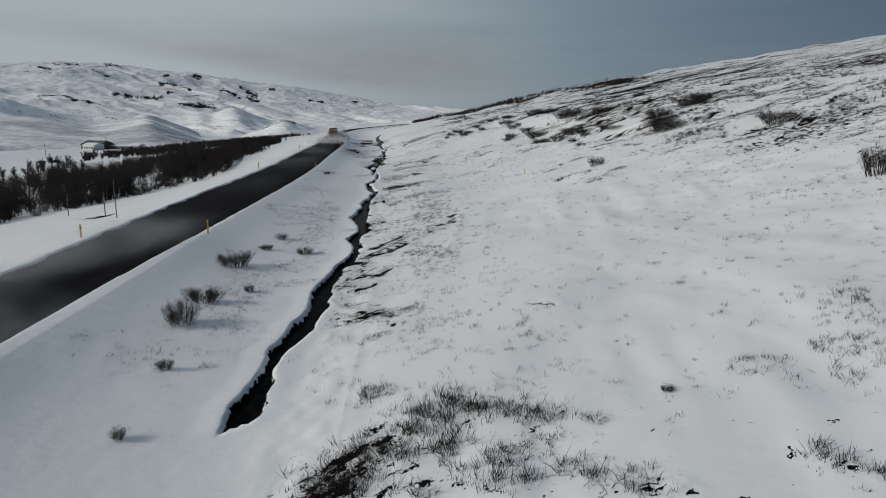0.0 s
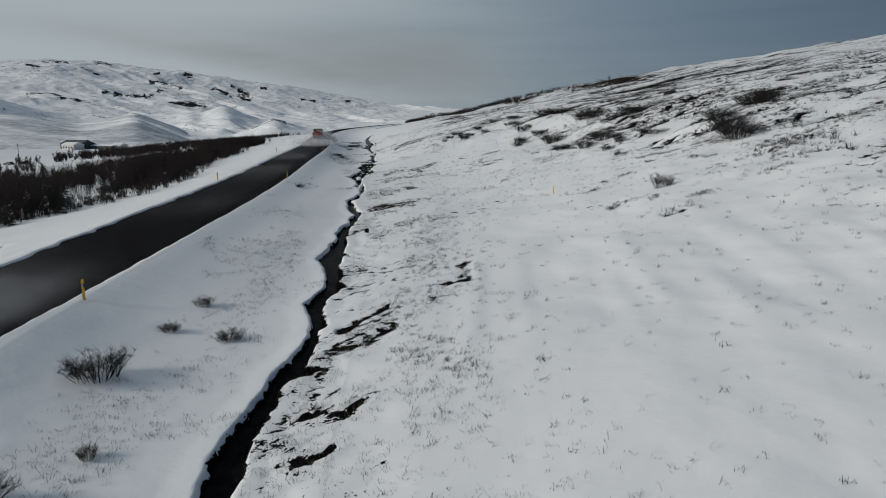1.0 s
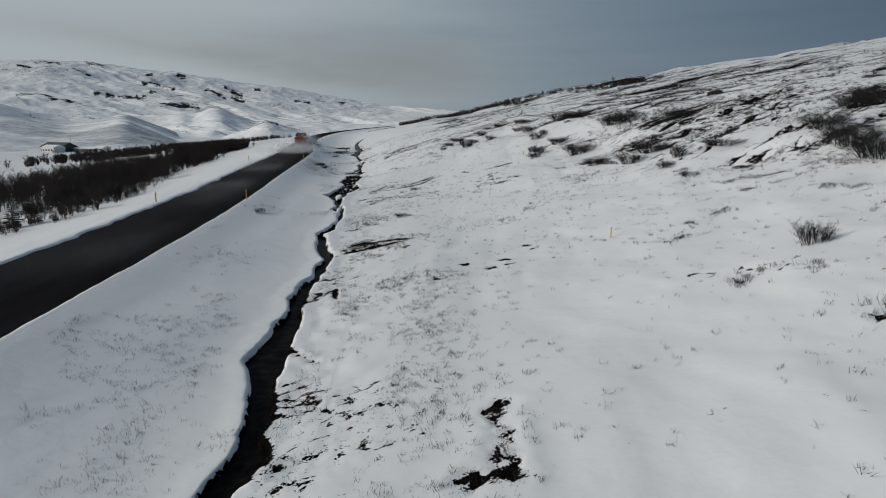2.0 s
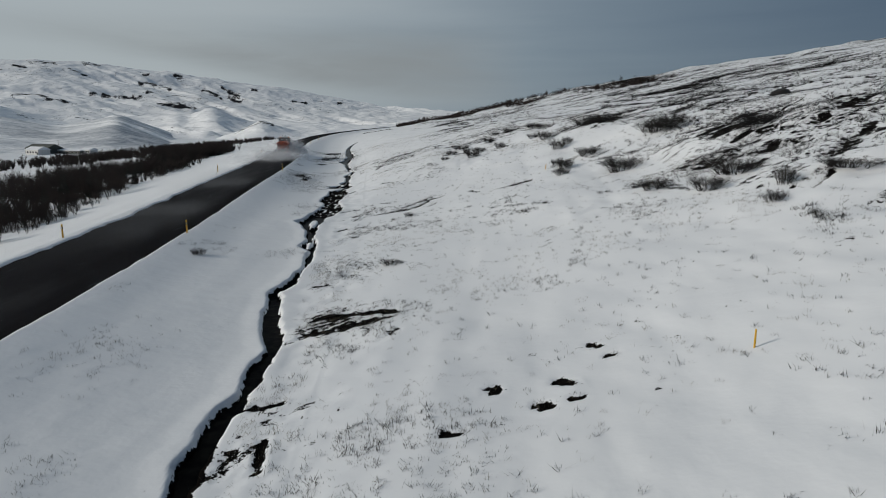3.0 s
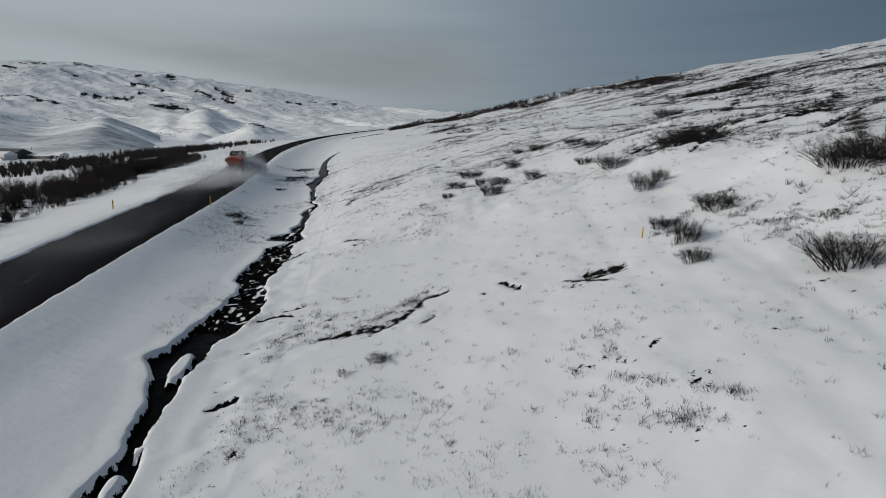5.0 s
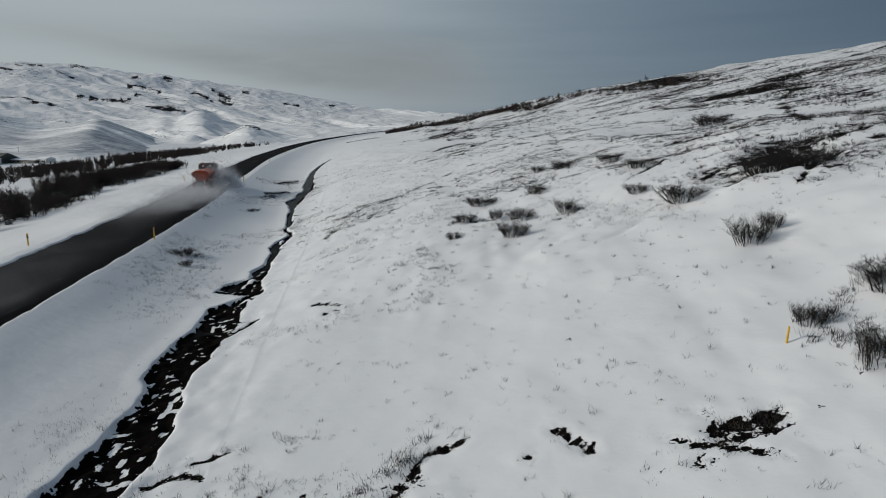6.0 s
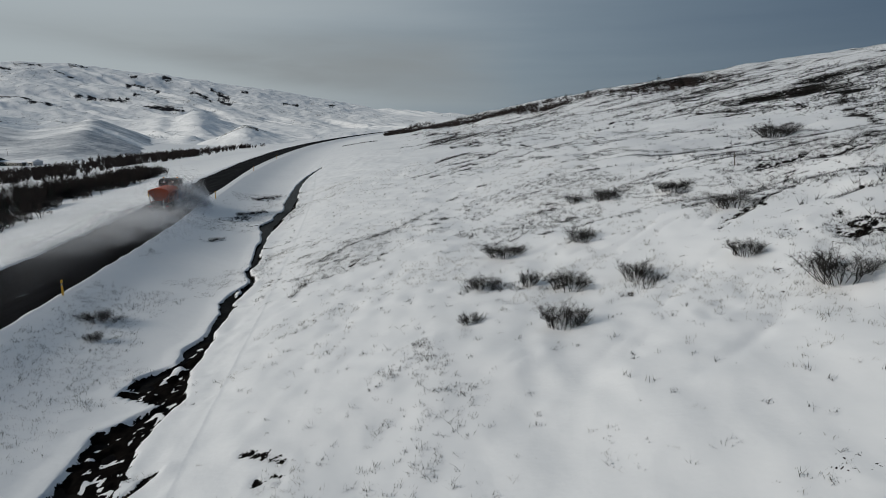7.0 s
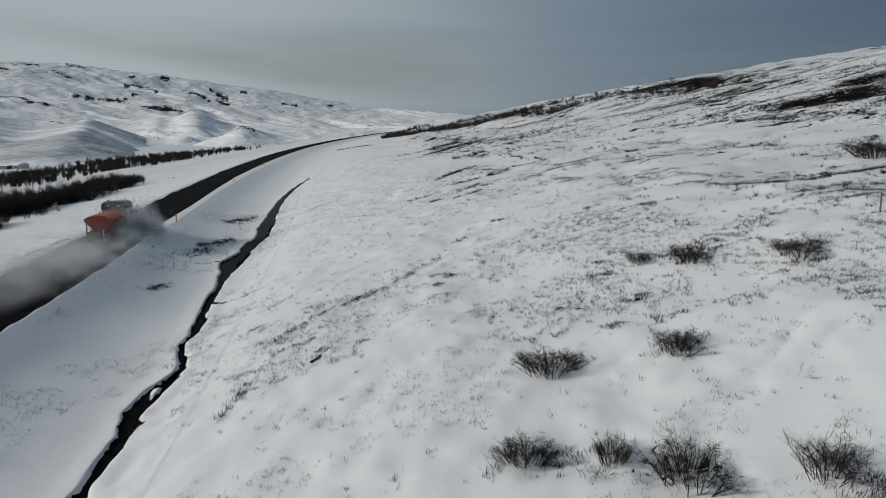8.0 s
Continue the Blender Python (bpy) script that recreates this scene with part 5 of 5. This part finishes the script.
def loft(bm, rings):
    """Adds a closed skin over rings of as many points each."""
    made = [[bm.verts.new(p) for p in ring] for ring in rings]
    for a, b in zip(made, made[1:]):
        for k in range(len(a)):
            m = (k + 1) % len(a)
            bm.faces.new((a[k], a[m], b[m], b[k]))
    bm.faces.new(made[0][::-1])
    bm.faces.new(made[-1])
    bmesh.ops.recalc_face_normals(bm, faces=bm.faces)
    return bm


def shape():
    return bmesh.new()


# ---- the snow plough ----
TRUCK_Y = 187.0


def build_truck():
    truck = tagged(new("snow_plough_truck"), "dark blue truck with orange salt spreader ploughing the black road", "truck")
    y = TRUCK_Y
    slope = float(road_x(y + 1) - road_x(y - 1)) / 2
    truck.matrix_world = Matrix.Translation((float(road_x(y)) - 3.5, y, float(road_z(y)) + 0.0)) @ Matrix.Rotation(-math.atan(slope), 4, "Z")
    chassis = block(shape(), (0.9, 7.4, 0.28), (0, 0.2, 0.85), 0.03)
    block(chassis, (2.3, 0.12, 0.14), (0, -3.5, 0.75), 0.02)
    part("chassis", chassis, STEEL, truck, "dirty steel ladder chassis")
    # spreader: a hopper that narrows downwards under an arched cover
    def ring(z, half, front, back):
        return [(-half, back, z), (half, back, z), (half, front, z), (-half, front, z)]
    hopper = loft(shape(), [ring(1.15, 0.45, 0.6, -2.9), ring(1.5, 0.55, 0.75, -3.1), ring(2.2, 1.05, 0.95, -3.35), ring(2.4, 1.10, 0.95, -3.4)])
    hopper = part("hopper", hopper, ORANGE, truck, "dirty orange spreader hopper")
    arch = []
    for yy in (-3.46, -3.40, 0.95, 1.0):
        lift = 0.03 if yy in (-3.40, 0.95) else -0.05
        arch.append([(1.16 * math.sin(a), yy, 2.36 + (0.48 + lift) * math.cos(a)) for a in np.linspace(-1.5, 1.5, 12)] + [(1.12, yy, 2.30), (-1.12, yy, 2.30)])
    part("cover", loft(shape(), arch), ORANGE, hopper, "arched orange hopper cover")
    rib = shape()
    for yy in (-3.0, -1.9, -0.8, 0.3):
        for s in (-1, 1):
            rod(rib, (s * 0.58, yy, 1.45), (s * 1.17, yy, 2.45), 0.05, 6)
    part("ribs", rib, DARK_ORANGE, hopper)
    frame_bm = shape()
    for s in (-1, 1):
        block(frame_bm, (0.10, 4.6, 0.12), (s * 0.95, -1.1, 1.22), 0.015)
        for yy in (-3.2, -1.2, 0.8):
            block(frame_bm, (0.08, 0.08, 1.15), (s * 1.02, yy, 1.75), 0.01)
    part("spreader_frame", frame_bm, DARK_ORANGE, truck)
    chute = loft(shape(), [ring(1.35, 0.35, -3.2, -3.75), ring(0.7, 0.22, -3.4, -3.8)])
    part("chute", chute, STEEL, truck)
    part("spinner", rod(shape(), (0, -3.62, 0.50), (0, -3.62, 0.56), 0.36, 18), STEEL, truck)
    part("marker_pole", rod(shape(), (0.55, -3.62, 0.35), (0.55, -3.62, 1.55), 0.045, 8), REFLECTOR, truck, "white rear pole")
    ladder = shape()
    for s in (-0.2, 0.2):
        rod(ladder, (-0.75 + s, -3.55, 0.8), (-0.75 + s, -3.5, 2.5), 0.025, 6)
    for z in np.arange(0.95, 2.5, 0.3):
        rod(ladder, (-0.95, -3.54, z), (-0.55, -3.54, z), 0.02, 6)
    part("ladder", ladder, STEEL, truck)
    for s in (-1, 1):
        lamp = part("tail_lamp", block(shape(), (0.34, 0.06, 0.14), (s * 0.92, -3.59, 0.78), 0.015), TAIL_RED, truck, "red tail lamp")
        part("mudguard", block(shape(), (0.52, 2.3, 0.05), (s * 0.98, -1.75, 1.12), 0.02), BLACK, truck)
        part("mud_flap", block(shape(), (0.5, 0.03, 0.55), (s * 0.98, -3.0, 0.62), 0.008), BLACK, truck)
    # cab
    cab = loft(shape(), [[(-1.2, 1.35, 0.75), (1.2, 1.35, 0.75), (1.2, 3.55, 0.75), (-1.2, 3.55, 0.75)],
                         [(-1.22, 1.3, 1.1), (1.22, 1.3, 1.1), (1.22, 3.65, 1.1), (-1.22, 3.65, 1.1)],
                         [(-1.2, 1.32, 2.05), (1.2, 1.32, 2.05), (1.2, 3.58, 2.05), (-1.2, 3.58, 2.05)],
                         [(-1.12, 1.38, 2.95), (1.12, 1.38, 2.95), (1.12, 3.25, 2.95), (-1.12, 3.25, 2.95)],
                         [(-1.0, 1.5, 3.08), (1.0, 1.5, 3.08), (1.0, 3.1, 3.08), (-1.0, 3.1, 3.08)]])
    bmesh.ops.bevel(cab, geom=list(cab.edges), offset=0.04, segments=2, affect="EDGES")
    cab = part("cab", cab, BLUE, truck, "dark blue truck cab")
    part("roof", loft(shape(), [[(-1.18, 1.26, 2.86), (1.18, 1.26, 2.86), (1.18, 3.4, 2.86), (-1.18, 3.4, 2.86)],
                                [(-1.14, 1.32, 3.4), (1.14, 1.32, 3.4), (1.14, 3.2, 3.4), (-1.14, 3.2, 3.4)],
                                [(-0.95, 1.5, 3.58), (0.95, 1.5, 3.58), (0.95, 3.0, 3.58), (-0.95, 3.0, 3.58)]]), BLACK, cab, "black cab roof")
    part("rear_window", block(shape(), (1.7, 0.04, 0.62), (0, 1.315, 2.42), 0.03), WINDOW_DARK, cab, "dark rear window")
    part("windscreen", block(shape(), (2.1, 0.05, 0.75), (0, 3.48, 2.45), 0.02, (-19, 0, 0)), WINDOW_DARK, cab)
    for s in (-1, 1):
        door = part("door", block(shape(), (0.04, 1.15, 1.7), (s * 1.215, 2.55, 1.75), 0.02), BLUE, cab)
        part("side_window", block(shape(), (0.03, 0.95, 0.62), (s * 1.225, 2.55, 2.38), 0.01, (0, -s * 3, 0)), WINDOW_DARK, door)
        part("door_handle", block(shape(), (0.04, 0.18, 0.04), (s * 1.245, 2.12, 1.7), 0.01), STEEL, door)
        mirror = part("mirror", block(shape(), (0.24, 0.12, 0.55), (s * 1.52, 3.35, 2.3), 0.03), BLACK, truck, "black wing mirror")
        arm = shape()
        rod(arm, (s * 1.2, 3.4, 2.55), (s * 1.52, 3.36, 2.5), 0.02, 6)
        rod(arm, (s * 1.2, 3.4, 2.1), (s * 1.52, 3.36, 2.12), 0.02, 6)
        part("mirror_arm", arm, BLACK, mirror)
        part("work_lamp", block(shape(), (0.26, 0.1, 0.14), (s * 0.5, 1.27, 3.2), 0.02), REFLECTOR, cab, "white work lamp")
        part("beacon", rod(shape(), (s * 0.8, 2.3, 3.56), (s * 0.8, 2.3, 3.74), 0.10, 12, 0.08), AMBER, cab, "amber beacon")
        part("exhaust_stack" if s > 0 else "air_intake", rod(shape(), (s * 1.0, 1.18, 1.1), (s * 1.0, 1.18, 2.9), 0.09, 10), STEEL, truck)
    part("fuel_tank", rod(shape(), (1.0, 0.25, 0.8), (1.0, 1.3, 0.8), 0.30, 14), STEEL, truck)
    # wheels
    for yy, twin in ((-2.2, True), (-1.1, True), (2.75, False)):
        for s in (-1, 1):
            at = s * (0.98 if twin else 1.06)
            half = 0.27 if twin else 0.16
            tyre = shape()
            prof = [(0.28, 0.8), (0.46, 1.0), (0.5, 0.8), (0.52, 0.45), (0.52, -0.45), (0.5, -0.8), (0.46, -1.0), (0.28, -0.8)]
            loops = []
            for k in range(24):
                a = k * math.tau / 24
                loops.append([tyre.verts.new((at + w * half, yy + r * math.cos(a), 0.52 + r * math.sin(a))) for r, w in prof])
            for k in range(24):
                p, q = loops[k], loops[(k + 1) % 24]
                for j in range(len(prof)):
                    i = (j + 1) % len(prof)
                    tyre.faces.new((p[j], p[i], q[i], q[j]))
            bmesh.ops.recalc_face_normals(tyre, faces=tyre.faces)
            wheel = part("wheel", rod(shape(), (at - half * 0.3, yy, 0.52), (at + half * 0.3, yy, 0.52), 0.12, 14), STEEL, truck)
            part("tyre", tyre, TYRE, wheel, "black rubber tyre", False)
            part("rim", rod(shape(), (at + s * half * 0.2, yy, 0.52), (at + s * half * 0.75, yy, 0.52), 0.29, 18, 0.25), STEEL, wheel)
    # front blade, turned to throw the snow to the verge
    blade = shape()
    rings = []
    for f in np.linspace(0, 1, 9):
        x = -1.75 + 3.5 * f
        tall = 0.95 + 0.35 * f
        cx, cy = x * math.cos(radians(-28)), 5.1 + x * math.sin(radians(-28))
        rings.append([(cx, cy + 0.25 - 0.5 * math.sin(a) + 0.02, 0.06 + tall * (0.5 - 0.5 * math.cos(a))) for a in np.linspace(0.0, math.pi, 8)]
                     + [(cx, cy + 0.17 - 0.5 * math.sin(a), 0.06 + tall * (0.5 - 0.5 * math.cos(a))) for a in np.linspace(math.pi, 0.0, 8)])
    plough = part("plough_blade", loft(blade, rings), ORANGE, truck, "orange front plough blade", False)
    push = shape()
    for s in (-0.5, 0.5):
        rod(push, (s, 3.6, 0.7), (s * 1.3, 4.75, 0.5), 0.06, 8)
    part("push_frame", push, STEEL, plough)
    part("bumper", block(shape(), (2.4, 0.2, 0.4), (0, 3.75, 0.75), 0.04), BLACK, truck)
    return truck


truck = build_truck()


def flakes(name, p, rnd, low, high, mat, label):
    size = rnd.uniform(low, high, (len(p), 1, 1))
    corner = rnd.normal(size=(len(p), 3, 3))
    corner *= size / np.linalg.norm(corner, axis=-1, keepdims=True)
    return tagged(triangles(name, p[:, None] + corner, mat), label, "snow", kind="stuff")


def plume(n, rnd, reach=36.0):
    """Places in the powder that the blade throws over the verge and that hangs behind the wheels: across, along, up."""
    bow = rnd.random(n) < 0.14
    trail = 4.5 - reach * rnd.random(n) ** 1.9
    age = np.clip((4.5 - trail) / reach, 0, 1)
    lx = rnd.normal(size=n) * (1.1 + 1.4 * age) + 0.7
    lz = np.abs(rnd.normal(size=n)) * (0.55 + 0.95 * np.exp(-(((age - 0.12) / 0.2) ** 2)))
    throw = rnd.random(n)
    lx = np.where(bow, 1.0 + 3.6 * throw + rnd.normal(size=n) * 0.3, lx)
    trail = np.where(bow, 5.4 - 4.2 * throw + rnd.normal(size=n) * 0.8, trail)
    lz = np.where(bow, np.abs(rnd.normal(size=n)) * (0.5 + 3.4 * throw * (1 - throw)) + 0.1, lz)
    puff = layers(lx + trail, lz * 2.0 + trail * 0.6, 2.6, 3, 91) + 0.8 * layers(trail, lx, 4.0, 2, 95)
    keep = rnd.random(n) < np.clip(0.5 + 0.6 * puff, 0.05, 1) * (1 - 0.5 * age)
    y = TRUCK_Y + trail[keep]
    return np.stack([road_x(y) - 3.5 + lx[keep], y, road_z(y) + lz[keep] + 0.05], -1)


def build_drifting_powder():
    """Thin powder that still drifts over the cleared road, in loose layers."""
    tops = np.linspace(0.12, 1.5, 9)
    u, y = np.meshgrid(np.linspace(-12.5, SHOULDER + 1.4, 24), np.arange(16, 192, 0.7))
    rows = []
    for k, top in enumerate(tops):
        drift = layers(u * 0.9 + 0.6 * k, y * 0.6 + 0.9 * k, 8.0, 2, 111) + 0.7 * layers(u, y + 1.5 * k, 13.0, 2, 117)
        amount = np.clip(0.075 + 0.09 * drift, 0, 0.3) * (1 - 0.55 * k / 8)
        late = smooth(141, 174, y)
        amount = amount * smooth(-8.6 - 3.5 * late, -6.8 - 2.0 * late, u) * smooth(0.1 + 0.5 * late, -1.3, u) * (0.18 + 1.3 * smooth(56, 34, y) + 0.45 * smooth(95, 135, y) + 0.9 * late) * smooth(191, 186, y) * smooth(16, 20, y)
        z = road_z(y) + top * (1 + 0.9 * late) + 0.12 * layers(u, y, 3.0, 2, 121 + k)
        rows.append(np.stack([road_x(y) + u, y, z, amount])[:, :: 1 if k % 2 == 0 else -1])
    x, y, z, amount = np.concatenate(rows, 1)
    powder = grid_mesh("drifting_powder", x, y, z, VEIL, amount)
    return tagged(powder, "thin powder snow drifting over the cleared road", "snow", kind="stuff")


build_drifting_powder()
flake_rnd = np.random.default_rng(23)
flakes("blown_snow", plume(45000, flake_rnd, 13.0), flake_rnd, 0.014, 0.035, LOOSE_SNOW, "powder snow blown up around the plough")
flakes("powder_cloud", plume(190000, flake_rnd, 26.0), flake_rnd, 0.12, 0.40, MIST, "hazy cloud of powder behind the plough")


# ---- road markers, sticks and poles ----
def marker_post(x, y, label, group, mat):
    post = new("marker_post")
    post.matrix_world = Matrix.Translation((x, y, float(surface(x, y)[0][0])))
    part("shaft", loft(shape(), [[(-0.06, -0.03, -0.2), (0.06, -0.03, -0.2), (0.04, 0.05, -0.2), (-0.04, 0.05, -0.2)],
                                 [(-0.06, -0.03, 0.95), (0.06, -0.03, 0.95), (0.04, 0.05, 1.0), (-0.04, 0.05, 1.0)]]), mat, post)
    part("band", block(shape(), (0.135, 0.10, 0.16), (0, 0.0, 0.72), 0.01), BLACK, post, "black band")
    part("reflector", block(shape(), (0.05, 0.012, 0.11), (0, -0.058, 0.72), 0.004), REFLECTOR, post, "white reflector")
    return tagged(post, label, "road marker", group)


for x, y in ((-17.3, 46.7), (-19.05, 98.9), (-22.6, 149.2), (-28.0, 198.0), (-35.2, 248.0), (-41.0, 298.0)):
    marker_post(x, y, "yellow plastic marker post at the ploughed road edge", "marker posts", YELLOW)
for x, y in ((-27.1, 96.8), (-26.3, 46.0), (-31.6, 147.0), (-39.0, 203.0)):
    marker_post(x - 0.15, y, "dark yellow marker post in the snow beyond the road", "far marker posts", YELLOW)


def stick(name, x, y, tall, radius, mat, label, category, lean=0.0):
    s = part(name, rod(shape(), (0, 0, -0.3), (lean, 0, tall), radius, 7, radius * 0.8), mat)
    s.matrix_world = Matrix.Translation((x, y, float(surface(x, y)[0][0])))
    return tagged(s, label, category)


stick("marker_stick", 11.4, 114.2, 0.55, 0.04, YELLOW, "short yellow stick standing in the snowy slope", "stick", 0.05)
stick("marker_stick", 20.6, 150.4, 0.85, 0.035, WOOD, "short grey stick standing in the snowy slope", "stick", -0.08)
stick("marker_stick", 9.5, 69.1, 0.6, 0.035, YELLOW, "short yellow stick standing in the snow", "stick")
for x, y, tall in ((-34.0, 64.0, 2.6), (-30.3, 59.0, 3.6), (-43.0, 73.0, 2.2), (-62.0, 84.0, 2.0)):
    stick("fence_pole", x, y, tall, 0.05, WOOD, "thin grey wooden pole standing in the snow", "pole")
for x, y, tall in ((-243.0, 398.0, 9.0), (-330.0, 640.0, 9.0)):
    pole = new("utility_pole")
    pole.matrix_world = stand(x, y)
    part("shaft", rod(shape(), (0, 0, -0.5), (0, 0, tall), 0.16, 10, 0.11), WOOD, pole)
    part("crossarm", block(shape(), (1.9, 0.12, 0.14), (0, 0, tall - 0.5), 0.02), WOOD, pole)
    tagged(pole, "dark wooden utility pole in the snowy valley", "pole")


# ---- the farm in the valley ----
def build_house(name, label, x, y, turn, size, wall, roof, windows, low=0.0):
    house = tagged(new(name), label, "building")
    house.matrix_world = stand(x, y, 1.0, radians(turn), 0.3)
    w, d, h, rise = size
    part("walls", block(shape(), (w, d, h), (0, 0, h / 2), 0.03), wall, house)
    lid = loft(shape(), [[(-w / 2 - 0.4, -d / 2 - 0.4, h), (-w / 2 - 0.4, d / 2 + 0.4, h), (-w / 2 - 0.4, d / 2 + 0.4, h + 0.2), (-w / 2 - 0.4, 0, h + rise), (-w / 2 - 0.4, -d / 2 - 0.4, h + 0.2)],
                         [(w / 2 + 0.4, -d / 2 - 0.4, h), (w / 2 + 0.4, d / 2 + 0.4, h), (w / 2 + 0.4, d / 2 + 0.4, h + 0.2), (w / 2 + 0.4, 0, h + rise), (w / 2 + 0.4, -d / 2 - 0.4, h + 0.2)]])
    part("roof", lid, roof, house)
    for k in range(windows):
        xx = (k + 0.5) / windows * w * 0.86 - w * 0.43
        win = part("window", block(shape(), (w / windows * 0.5, 0.12, h * 0.42), (xx, -d / 2 - 0.03, h * 0.55), 0.01), WALL_WHITE, house)
        part("pane", block(shape(), (w / windows * 0.42, 0.06, h * 0.34), (xx, -d / 2 - 0.09, h * 0.55)), WINDOW_DARK, win)
    part("door", block(shape(), (1.1, 0.1, min(2.1, h * 0.8)), (w * 0.46 - 0.6, -d / 2 - 0.04, min(2.1, h * 0.8) / 2), 0.01), BLACK, house)
    return house


build_house("farmhouse", "white farmhouse with dark roof at the valley wood", -281, 525, -26, (14, 9, 4.0, 2.2), WALL_WHITE, ROOF_SNOW, 4)
build_house("barn", "grey-green barn roof behind the white farmhouse", -288.5, 546, -26, (25, 13, 4.2, 3.4), ROOF_GREEN, ROOF_GREEN, 6)
build_house("shed", "low snow-covered farm shed at the valley wood", -264, 541, -26, (26, 9, 2.6, 1.3), ROOF_GREEN, ROOF_SNOW, 5)
build_house("outhouse", "small snow-covered outhouse beside the barn", -250, 536, -26, (10, 7, 2.8, 1.6), WALL_WHITE, ROOF_SNOW, 2)


def parked_car(x, y, turn):
    car = tagged(new("parked_car"), "dark parked estate car on the snowy farm track", "car")
    car.matrix_world = stand(x, y, 1.0, radians(turn), 0.0)
    body = part("body", loft(shape(), [[(-0.9, -2.3, 0.35), (0.9, -2.3, 0.35), (0.9, 2.3, 0.35), (-0.9, 2.3, 0.35)],
                                       [(-0.95, -2.35, 0.7), (0.95, -2.35, 0.7), (0.95, 2.35, 0.7), (-0.95, 2.35, 0.7)],
                                       [(-0.9, -2.3, 1.0), (0.9, -2.3, 1.0), (0.9, 2.2, 0.95), (-0.9, 2.2, 0.95)]]), BLACK, car)
    part("cabin", loft(shape(), [[(-0.85, -2.2, 0.99), (0.85, -2.2, 0.99), (0.85, 1.0, 0.99), (-0.85, 1.0, 0.99)],
                                 [(-0.68, -1.9, 1.6), (0.68, -1.9, 1.6), (0.68, 0.3, 1.6), (-0.68, 0.3, 1.6)]]), WINDOW_DARK, car)
    for s in (-1, 1):
        for yy in (-1.4, 1.45):
            part("wheel", rod(shape(), (s * 0.72, yy, 0.33), (s * 0.95, yy, 0.33), 0.33, 16), TYRE, car)
    return car


parked_car(-196, 316, 70)
parked_car(-190, 318, 80)


# ---- boulders on the hillside ----
def boulder(x, y, size, seed):
    rnd = np.random.default_rng(seed)
    bm = shape()
    bmesh.ops.create_icosphere(bm, subdivisions=3, radius=1.0)
    for v in bm.verts:
        v.co *= 1 + 0.28 * noise.noise(v.co * 1.1 + Vector((seed, 0, 0))) + 0.10 * noise.noise(v.co * 3.1)
        v.co = Vector((v.co.x * size[0], v.co.y * size[1], v.co.z * size[2]))
    rock = part("boulder", bm, ROCK)
    rock.matrix_world = stand(x, y, 1.0, rnd.uniform(0, 6), 0.25 * size[2])
    return tagged(rock, "dark boulder half buried in hillside snow", "rock")


boulder(37.2, 118.2, (1.45, 0.9, 0.85), 3)
